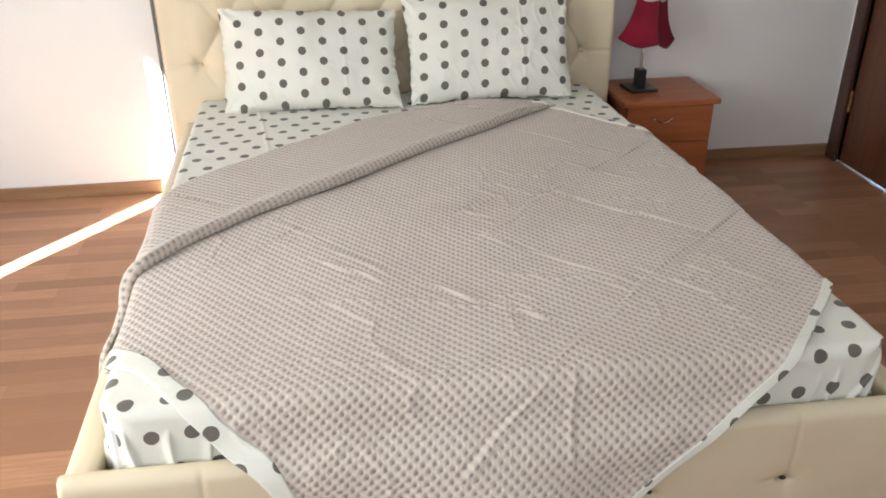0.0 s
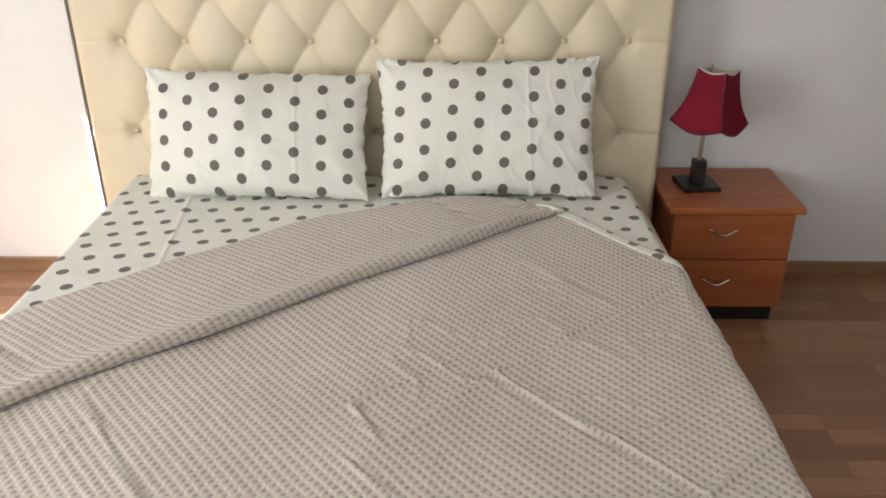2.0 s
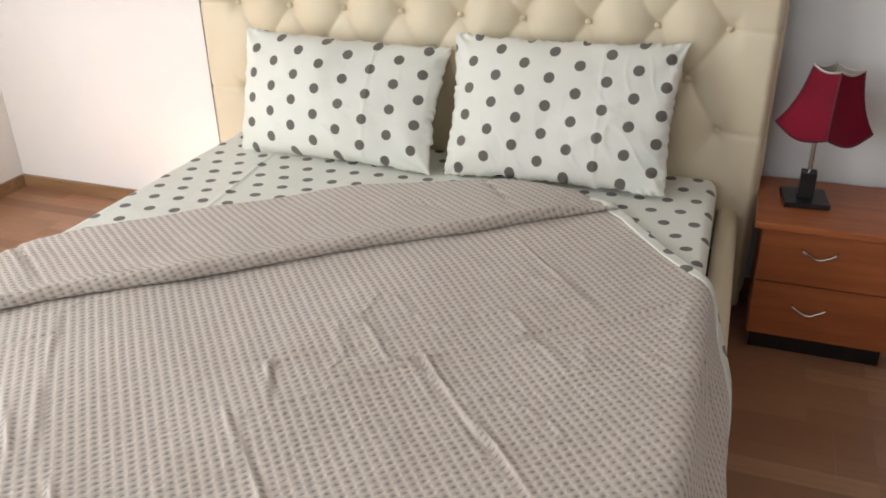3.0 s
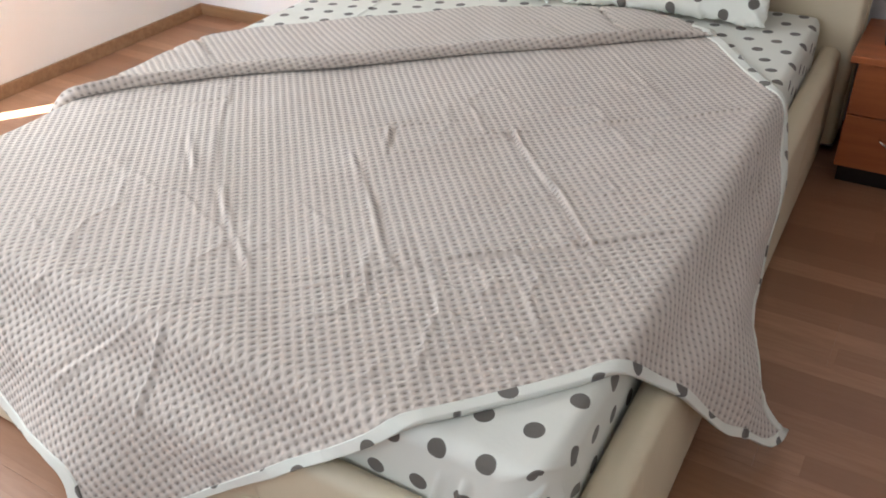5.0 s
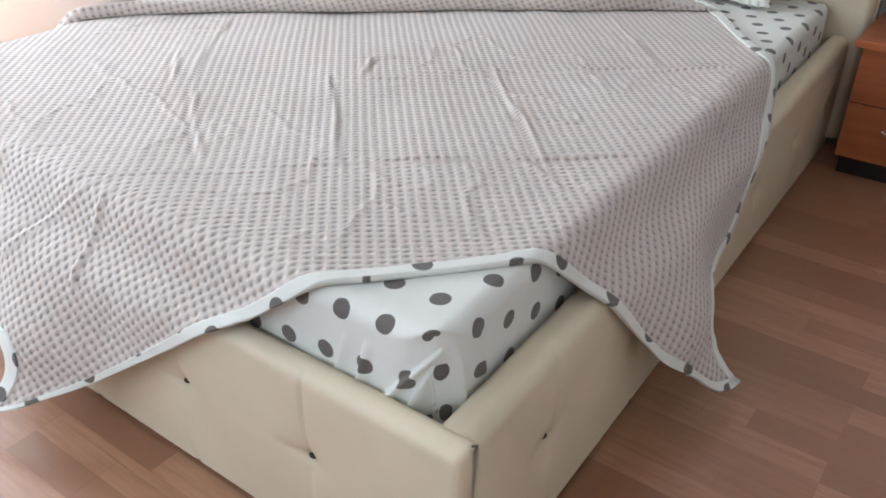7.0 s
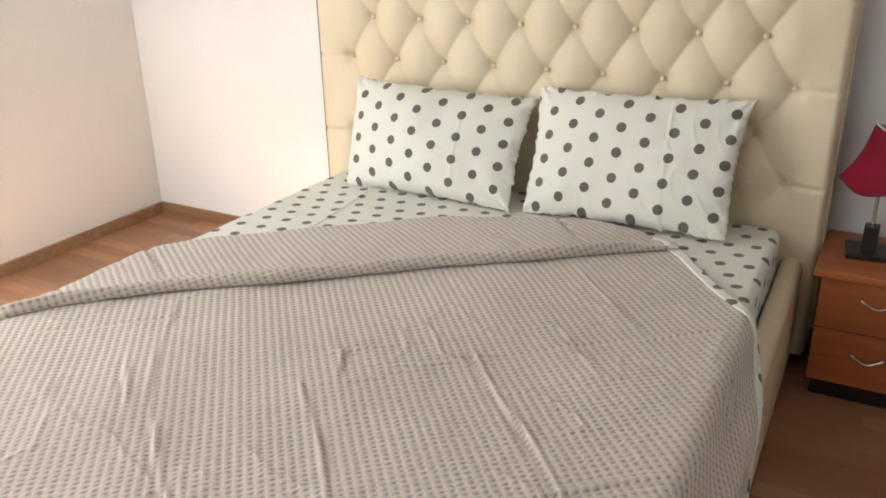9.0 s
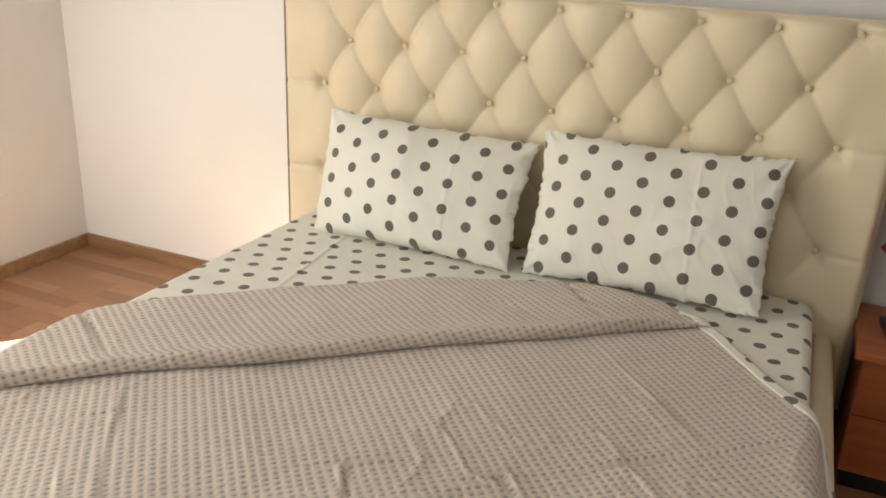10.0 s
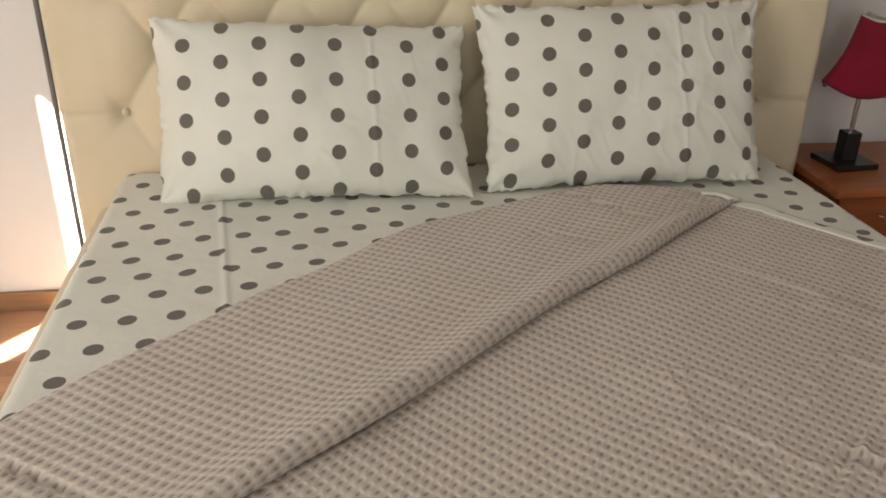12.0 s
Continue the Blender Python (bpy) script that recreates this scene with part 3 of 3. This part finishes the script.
    m = part("mattress", box(MX0 + 0.05, MX1 - 0.012, MY0 + 0.012, MY1 - 0.012, 0.24, MTOP - 0.012, 0.035, 3), PLASTER)
    tagged(m, "white mattress under the dotted fitted sheet", "mattress")


EXR, EXL, EYF, BTOP = 0.790, -0.778, -2.196, 0.485
DROP_OUT = np.array([0.0, 0.025, 0.042, 0.065, 0.098, 0.108, 0.112, 0.14, 0.235, 0.40])
DROP_Z = np.array([0.0, -0.004, -0.022, -0.08, -0.125, -0.16, -0.25, -0.38, -0.466, -0.482])
_dp = spline(np.stack([DROP_OUT, DROP_Z], -1), 400)
_dl = np.concatenate([[0], np.cumsum(np.linalg.norm(np.diff(_dp, axis=0), axis=1))])


def drape(x, y, h, lift=0.0):
    """From places on the flat cloth to places on the bed: flat on the mattress, down over its edges. h: height above, along the normal."""
    x, y, h = np.broadcast_arrays(np.asarray(x, float), np.asarray(y, float), np.asarray(h, float))
    x = x - SKEW * (-0.1 - np.maximum(y, EYF))
    dr, dl, df = np.clip(x - EXR, 0, None), np.clip(EXL - x, 0, None), np.clip(EYF - y, 0, None)
    d = np.maximum(np.maximum(dr, dl), df)
    o = np.interp(d, _dl, _dp[:, 0])
    zz = np.interp(d, _dl, _dp[:, 1])
    e = 0.004
    to = np.interp(d + e, _dl, _dp[:, 0]) - np.interp(np.maximum(d - e, 0), _dl, _dp[:, 0])
    tz = np.interp(d + e, _dl, _dp[:, 1]) - np.interp(np.maximum(d - e, 0), _dl, _dp[:, 1])
    ln = np.hypot(to, tz) + 1e-9
    no, nz = np.where(d > 0, -tz / ln, 0.0), np.where(d > 0, to / ln, 1.0)
    hang = sstep(0.15, 0.5, d)
    o = o + no * h + hang * 0.008 * np.sin(y * 13 + x * 11)
    # the two hanging corners swing outwards before they turn down
    swing = sstep(0.12, 0.36, d) * sstep(0.72, 0.42, d)
    o = o + swing * np.where(df > 0, 0.085 * np.exp(-((x + 0.05) / 0.20) ** 2), np.where(dr > 0, 0.085 * np.exp(-((y + 1.58) / 0.17) ** 2), 0.0))
    z = BTOP + rise(np.maximum(y, EYF)) + zz + nz * h + lift
    X = np.where(dr > 0, EXR + o, np.where(dl > 0, EXL - o, x))
    Y = np.where((df > 0) & (dr <= 0) & (dl <= 0), EYF - o, y)
    return skewed(np.stack([X, Y, z], -1))


EU, EV = np.array((-0.75, -0.66)), np.array((-0.66, 0.75))


def blanket_uv(x, y):
    return np.stack([x * EU[0] + y * EU[1], x * EV[0] + y * EV[1]], -1)


# pressed packing folds: from (u, v) to (u, v) along the cloth, height
FOLDS = ((0.02, -1.225, 0.56, -1.205, 0.0045), (0.56, -1.205, 0.82, -1.24, 0.0050), (0.80, -1.25, 1.02, -1.256, 0.0030), (0.64, -1.118, 0.95, -1.118, 0.0045),
         (0.36, -1.695, 0.90, -1.70, 0.0042), (0.90, -1.705, 1.68, -1.75, 0.0034), (1.26, -0.835, 1.62, -0.85, 0.0030), (0.61, -1.18, 0.58, -1.72, 0.0050),
         (0.99, -1.23, 0.962, -1.71, 0.0042), (0.893, -1.66, 0.90, -1.86, 0.0034), (0.21, -0.78, 0.206, -1.20, 0.0034), (1.36, -1.02, 1.345, -1.24, 0.0048),
         (1.28, -0.74, 1.31, -1.24, 0.0030), (1.285, -1.30, 1.22, -1.66, 0.0052), (0.885, -1.11, 0.921, -1.25, 0.0060), (1.49, -1.885, 1.345, -1.76, 0.0055))


def creases(x, y):
    """Height of the pressed folds: a ridge with a hollow beside it, fading out at the ends."""
    w = blanket_uv(x, y)
    u, v = w[..., 0], w[..., 1]
    h = np.zeros_like(u)
    for k, (u0, v0, u1, v1, amp) in enumerate(FOLDS):
        ln = math.hypot(u1 - u0, v1 - v0)
        du, dv = (u1 - u0) / ln, (v1 - v0) / ln
        t = (u - u0) * du + (v - v0) * dv
        n = (u - u0) * -dv + (v - v0) * du + 0.004 * np.sin(t * 17 + k * 2.1)
        fade = sstep(-0.02, 0.04, t) * sstep(ln + 0.02, ln - 0.06, t) * (0.72 + 0.28 * np.sin(t * 23 + k))
        side = 1 if k % 2 else -1
        g = n / 0.0066
        h += 1.25 * amp * fade * (np.exp(-g * g) - 0.75 * np.exp(-(g - 1.9 * side) ** 2) + 0.15 * np.exp(-(n / 0.030) ** 2))
    return h


def blanket():
    b = thing("blanket", "beige waffle-weave blanket with white dotted hem, laid askew and folded back", "blanket")
    N = 400
    A, R, F, L = (0.52, -0.43), (1.362, -1.482), (-0.090, -2.722), (-0.815, -2.035)
    e0 = spline([A, (0.607, -0.505), (0.745, -0.696), (0.825, -0.785), (0.895, -0.835), (0.945, -0.905), (1.010, -1.035), (1.090, -1.110), (1.143, -1.21), (1.150, -1.33), (1.152, -1.44), (1.205, -1.515), (1.29, -1.515), R], N)
    e1 = spline([R, (1.310, -1.575), (1.239, -1.637), (1.171, -1.712), (1.087, -1.770), (1.0, -1.838), (0.937, -1.886), (0.866, -1.956), (0.815, -2.025), (0.749, -2.101), (0.692, -2.166), (0.655, -2.207), (0.625, -2.236),
                 (0.576, -2.277), (0.517, -2.324), (0.425, -2.388), (0.30, -2.482), (0.160, -2.582), (0.075, -2.635), (0.0, -2.680), F], N)
    e2 = spline([L, (-0.778, -2.067), (-0.705, -2.118), (-0.635, -2.212), (-0.583, -2.273), (-0.536, -2.330), (-0.468, -2.396), (-0.42, -2.50), (-0.345, -2.568), (-0.24, -2.575), (-0.13, -2.552), (-0.052, -2.553), (-0.022, -2.60),
                 (-0.048, -2.68), F], N)
    e3 = spline([A, (0.23, -0.43), (-0.13, -0.58), (-0.55, -0.94), (-0.78, -1.20), (-0.815, -1.50), (-0.825, -1.80), L], N)
    s = np.linspace(0, 1, N)
    S, T = s[:, None, None], s[None, :, None]
    C = (1 - T) * e0[:, None] + T * e2[:, None] + (1 - S) * e3[None] + S * e1[None]
    C -= (1 - S) * (1 - T) * e0[0] + S * (1 - T) * e0[-1] + (1 - S) * T * e2[0] + S * T * e2[-1]
    x, y = C[..., 0], C[..., 1]
    # fine wrinkles: thin ridges in patches, over the slow waves of the cloth
    web = rumple(x * 0.8 + y * 0.9, x * 0.5 - y * 0.6, 5.5, 11.3, 2)
    thin = np.exp(-(web / 0.055) ** 2) * sstep(0.02, 0.35, rumple(x, y, 2.6, 4.6, 1))
    h = creases(x, y) + 0.007 * rumple(x, y, 3.2, 7.7, 4) + 0.0036 * thin
    P = drape(x, y, h + 0.004)
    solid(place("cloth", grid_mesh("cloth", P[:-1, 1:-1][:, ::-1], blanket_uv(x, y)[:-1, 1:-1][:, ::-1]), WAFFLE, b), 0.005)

    def hem(i0, i1, j0, j1, flip):
        hx, hy = x[i0:i1, j0:j1], y[i0:i1, j0:j1]
        Q = drape(hx, hy, h[i0:i1, j0:j1] + 0.0075)
        w = blanket_uv(hx, hy)
        uv = np.stack([w[..., 0] * 0.80 + w[..., 1] * 0.60, -w[..., 0] * 0.60 + w[..., 1] * 0.80], -1) + 0.013
        if flip:
            Q, uv = Q[:, ::-1], uv[:, ::-1]
        solid(place("hem", grid_mesh("hem", Q, uv), COTTON, b, "white dotted cotton hem"), 0.011)
    k = 11
    hem(N - k - 1, N, 0, N, True)
    hem(0, N, N - k - 1, N, True)
    hem(14, N, 0, 7, True)

    # the folded-back edge, rolled along its free side
    n = 260
    fc = spline([(0.535, -0.445), (0.42, -0.405), (0.23, -0.402), (-0.13, -0.56), (-0.35, -0.745), (-0.547, -0.922), (-0.745, -1.13), (-0.80, -1.25), (-0.865, -1.42), (-0.95, -1.62), (-1.09, -1.84)], n)
    rc = spline([(0.56, -0.485), (0.42, -0.60), (0.254, -0.745), (0.038, -0.91), (-0.234, -1.152), (-0.396, -1.28), (-0.54, -1.40), (-0.70, -1.57), (-0.81, -1.72), (-1.0, -1.885)], n)
    prof = np.array([(0.05, 0.002), (0.01, 0.003), (-0.012, 0.008), (-0.010, 0.015), (0.02, 0.019)] + [(q, 0.018) for q in np.linspace(0.05, 0.78, 36)]
                    + [(0.82, 0.021), (0.87, 0.026), (0.91, 0.032), (0.945, 0.037), (0.972, 0.039), (0.992, 0.036), (1.004, 0.029), (1.008, 0.020), (1.004, 0.011), (0.992, 0.004), (0.95, 0.001)])
    q, hh = prof[:, 0][None, :], prof[:, 1][None, :]
    fx = fc[:, None, 0] * (1 - q) + rc[:, None, 0] * q
    fy = fc[:, None, 1] * (1 - q) + rc[:, None, 1] * q
    taper = sstep(0, 0.10, np.linspace(0, 1, n))[:, None] * 0.65 + 0.35
    taper = taper * (1 - 0.5 * sstep(0.78, 1.0, np.linspace(0, 1, n)))[:, None]
    upper = sstep(0.006, 0.015, hh)
    along = np.linspace(0, 1, n)[:, None]
    tuck = 0.012 * np.exp(-((np.sin(along * 22 + q * 1.5 + 0.6 * np.sin(along * 37))) / 0.08) ** 2) * sstep(0.9, 0.3, q)
    tuck = tuck + 0.0055 * np.exp(-((np.sin(along * 67 + q * 2.2 + 1.5 * np.sin(along * 29))) / 0.16) ** 2) * sstep(1.0, 0.5, q) * sstep(-0.3, 0.6, np.sin(along * 15 + 2))
    hf = hh * taper + 0.004 + upper * (0.005 * rumple(fx, fy, 5.0, 2.2, 3) - tuck * sstep(-0.5, 0.4, np.sin(along * 9 + 1)))
    hf = hf * (1 - 0.45 * sstep(0.0, 0.10, EXL - fx))
    P = drape(fx, fy, hf)
    fd = (fc[-40] - fc[60]) / np.linalg.norm(fc[-40] - fc[60])
    fn = np.array((-fd[1], fd[0]))
    # pattern follows the length of cloth over the roll
    run = np.concatenate([[0], np.cumsum(np.hypot(np.diff(prof[:, 0]) * 0.30, np.diff(prof[:, 1])))]) / 0.30
    run = (run - run[4] + prof[4, 0])[None, :]
    gx = fc[:, None, 0] * (1 - run) + rc[:, None, 0] * run
    gy = fc[:, None, 1] * (1 - run) + rc[:, None, 1] * run
    rel = np.stack([gx, gy], -1) - fc[60]
    mir = np.stack([gx, gy], -1) - 2 * (rel @ fn)[..., None] * fn
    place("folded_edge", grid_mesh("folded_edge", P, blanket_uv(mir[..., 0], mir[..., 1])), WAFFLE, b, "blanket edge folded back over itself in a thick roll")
    tip = slice(n - 9, n)
    solid(place("hem", grid_mesh("hem", drape(fx[tip, 4:42], fy[tip, 4:42], hf[tip, 4:42] + 0.003), blanket_uv(fx[tip, 4:42], fy[tip, 4:42]) + 0.02), COTTON, b, "white dotted cotton hem"), 0.004)
    hq = spline([fc[0] + (-0.02, 0.0), fc[0] + (0.012, -0.012), rc[0] + (0.004, -0.004)], 12)
    Q = np.stack([drape(hq[:, 0] - 0.018, hq[:, 1] - 0.004, 0.020), drape(hq[:, 0] + 0.016, hq[:, 1] + 0.010, 0.012)], 1)
    solid(place("hem", grid_mesh("hem", Q, np.stack([hq, hq + 0.02], 1) * 0.2 + 0.03), COTTON, b, "white dotted cotton hem"), 0.006)


def pillow(w, h, front, back, seed, col, row, pos, rot, side=0.0, waist=0.0, twist=0.0):
    """Soft pillow in a dotted case. front, back: depth of its two sides; col, row: the dot lattice across its face; side: how much flatter its right half is."""
    n, m = 170, 120
    a, b = np.meshgrid(np.linspace(-1, 1, n), np.linspace(-1, 1, m), indexing="ij")
    ea = np.sign(a) * (1 - (1 - np.abs(a)) ** 1.25)
    eb = np.sign(b) * (1 - (1 - np.abs(b)) ** 1.25)
    x = w / 2 * ea * (1 - 0.050 * (1 - eb ** 2) * np.abs(ea) ** 2) * (1 + waist * eb)
    z = h / 2 * eb * (1 - 0.050 * (1 - ea ** 2) * np.abs(eb) ** 2)
    t = ((1 - np.abs(ea) ** 2.6) * (1 - np.abs(eb) ** 2.6)) ** 0.46
    wr = rumple(x, z, 5.0, seed, 3)
    fold = rumple(x + 0.6 * z, z * 0.35 - 0.5 * x, 9.0, seed + 5, 2)
    crease = np.exp(-(fold / 0.09) ** 2) * sstep(-0.1, 0.35, rumple(x, z, 4.0, seed + 9, 1))
    # gathers run inwards from the corners
    rad = np.sin((np.arctan2(np.abs(z) - h / 2, np.abs(x) - w / 2)) * 7 + seed * 3 + wr * 2)
    near = np.exp(-(((np.abs(x) - w / 2) / 0.13) ** 2 + ((np.abs(z) - h / 2) / 0.13) ** 2))
    edge = np.clip(np.minimum(1 - np.abs(ea), 1 - np.abs(eb)) / 0.08, 0, 1)
    pressed = np.exp(-((x - 0.185 * w + 0.03 * z) / 0.004) ** 2)
    rel = (0.011 * wr + 0.005 * near * rad + 0.0024 * crease + 0.0026 * pressed) * edge
    # short puckers along the seam
    run = np.where(1 - np.abs(ea) < 1 - np.abs(eb), z, x)
    pucker = (1 - edge) * np.sin(run * 175 + 2.5 * np.sin(run * 31 + seed) + seed)
    rip = 0.0035 * pucker
    front_y = -(front * (1 - side * sstep(-0.2, 1.0, ea))) * t - rel + rip
    P = np.stack([x, front_y, z], -1)
    bk = np.stack([x, back * t + rip, z], -1)
    rag = (1 - edge) * (0.007 * rumple(x, z, 22.0, seed + 2, 2) + 0.0016 * np.sin(run * 190 + 3 * np.sin(run * 23) + seed * 2))
    for q in (P, bk):
        q[..., 0] += rag * np.sign(ea)
        q[..., 2] += rag * np.sign(eb)
    for q in (P, bk):
        q[..., 1] += twist * ea * eb
    uv = np.stack([(row[0] + row[1] * x + row[2] * z) * 0.0788, (col[0] + col[1] * x + col[2] * z) * 0.0820], -1)
    bm = bmesh.new()
    mf, mb = grid_mesh("f", P, uv), grid_mesh("b", bk[::-1], uv[::-1])
    bm.from_mesh(mf)
    bm.from_mesh(mb)
    bmesh.ops.remove_doubles(bm, verts=bm.verts[:], dist=0.0004)
    bpy.data.meshes.remove(mf)
    bpy.data.meshes.remove(mb)
    p = part("pillow", bm, COTTON, smooth=True)
    p.matrix_world = pose(*pos, *rot)
    return tagged(p, "white cotton pillow with grey dots leaning on the headboard", "pillow", "pillows on the bed")


# ---- nightstand and lamp ----
def nightstand():
    x0, x1, yf, yb, zt = 0.955, 1.338, -0.283, 0.058, 0.430
    s = thing("nightstand", "cherry-veneer nightstand with two drawers on a black plinth", "nightstand")
    part("top", box(x0 - 0.022, x1 + 0.022, yf - 0.018, yb, zt - 0.022, zt, 0.005, 3), CHERRY, s)
    part("side_panel", box(x0, x0 + 0.016, yf + 0.018, yb - 0.002, 0.062, zt - 0.022, 0.001), CHERRY, s)
    part("side_panel", box(x1 - 0.016, x1, yf + 0.018, yb - 0.002, 0.062, zt - 0.022, 0.001), CHERRY, s)
    part("back_panel", box(x0 + 0.016, x1 - 0.016, yb - 0.012, yb - 0.004, 0.062, zt - 0.022), CHERRY, s)
    part("bottom_panel", box(x0 + 0.016, x1 - 0.016, yf + 0.02, yb - 0.012, 0.062, 0.078), CHERRY, s)
    part("plinth", box(x0 + 0.012, x1 - 0.012, yf + 0.03, yb - 0.01, 0.0, 0.062, 0.002), BLACK, s, "black plinth")
    for z0, z1, zh in ((0.066, 0.239, 0.167), (0.243, 0.405, 0.345)):
        d = part("drawer", box(x0 + 0.001, x1 - 0.001, yf, yf + 0.017, z0, z1, 0.002), CHERRY, s)
        cx = 1.112
        pts = spline([(cx - 0.046, yf - 0.002, zh + 0.010), (cx - 0.040, yf - 0.018, zh + 0.009), (cx - 0.012, yf - 0.022, zh - 0.006), (cx, yf - 0.023, zh - 0.008),
                      (cx + 0.012, yf - 0.022, zh - 0.006), (cx + 0.040, yf - 0.018, zh + 0.009), (cx + 0.046, yf - 0.002, zh + 0.010)], 40)
        place("handle", grid_mesh("handle", tube(pts, 0.0038, 8)), CHROME, d, "chrome bow handle")


def table_lamp():
    cx, cy, z0 = 1.060, -0.112, 0.430
    l = thing("table_lamp", "table lamp with scalloped burgundy satin shade and black base, switched off", "lamp", (cx, cy, z0))
    part("base", box(-0.062, 0.062, -0.062, 0.062, 0.0, 0.016, 0.004, 3), BLACK, l, "square black base").rotation_euler = (0, 0, radians(6))
    part("column", box(-0.021, 0.021, -0.021, 0.021, 0.016, 0.092, 0.003), BLACK, l, "black square column")
    place("rod", grid_mesh("rod", tube([(0, 0, 0.09), (0, 0, 0.2), (0, 0, 0.33)], 0.0065, 12)), CHROME, l, "chrome rod")
    # four pagoda panels: corners flare outwards, each lower edge dips between them
    zb, zt, n, m = 0.222, 0.392, 96, 22
    th = np.linspace(0, 2 * np.pi, n + 1)[:, None]
    q = np.linspace(0, 1, m)[None, :]
    panel = (th / (np.pi / 2)) % 1.0
    mid = np.sin(np.pi * panel)
    square = 1 / (np.cos((panel - 0.5) * np.pi / 2) * math.sqrt(2))
    square = square * (1 + 0.05 * mid)
    r = (0.064 + 0.062 * (0.45 * (1 - q) + 0.55 * (1 - q) ** 3)) * square
    lowz = zb - 0.026 * mid ** 0.8
    topz = zt - 0.011 * mid ** 0.8
    z = lowz + (topz - lowz) * q
    shape = np.stack([r * np.cos(th), r * np.sin(th), z], -1)
    shade = place("shade", grid_mesh("shade", shape), SATIN, l, "scalloped burgundy satin shade")
    shade.rotation_euler = (radians(-2), radians(4), radians(2))
    place("lining", grid_mesh("lining", (shape * np.array((0.975, 0.975, 1.0)))[::-1]), LINING, shade, "pale inner lining")
    for k in (0, -1):
        ring = shape[:, k] * np.array((1.006, 1.006, 1.0))
        place("edge_trim", grid_mesh("edge_trim", tube(ring, 0.0034, 6)), TRIM_RED if k == 0 else LINING, shade, "braided edge trim")
    for j in range(4):
        rib = shape[j * n // 4] * np.array((1.006, 1.006, 1.0))
        place("rib", grid_mesh("rib", tube(rib, 0.0026, 6)), TRIM_RED, shade)
    bulb = bmesh.new()
    bmesh.ops.create_uvsphere(bulb, u_segments=16, v_segments=10, radius=0.024, matrix=pose(0, 0, 0.30))
    part("bulb", bulb, LINING, l, "unlit frosted bulb", smooth=True)


def floor_boards(floor):
    W, LEN = 0.195, 1.29
    xs0, xs1, ys0, ys1 = LEFT_X, RIGHT_X, REAR_Y, WALL_Y
    row, y = 0, ys0
    while y < ys1 - 0.001:
        y1 = min(y + W, ys1)
        x = xs0 - (row * 0.47 % 1.0) * LEN
        while x < xs1 - 0.001:
            a, b = max(x, xs0), min(x + LEN, xs1)
            if b - a > 0.01:
                part("plank", box(a + 0.0002, b - 0.0002, y + 0.0002, y1 - 0.0002, -0.012, 0.0), LAMINATE, floor)
            x += LEN
        y += W
        row += 1


floor = room()
door()
window()
bed_frame()
fitted_sheet()
blanket()
pillow(0.690, 0.395, 0.108, 0.050, 1.3, (3.384, 12.752, 0.091), (1.701, 0.187, -12.966), (-0.350, -0.270, 0.655), (-24.75, 0.6, 0), 0.45, 0.0, 0.030)
pillow(0.672, 0.425, 0.070, 0.050, 4.1, (3.342, 12.475, -0.615), (1.594, -0.030, -12.756), (0.356, -0.260, 0.676), (-24.75, -0.8, 0), 0.15, 0.016)
nightstand()
table_lamp()
floor_boards(floor)
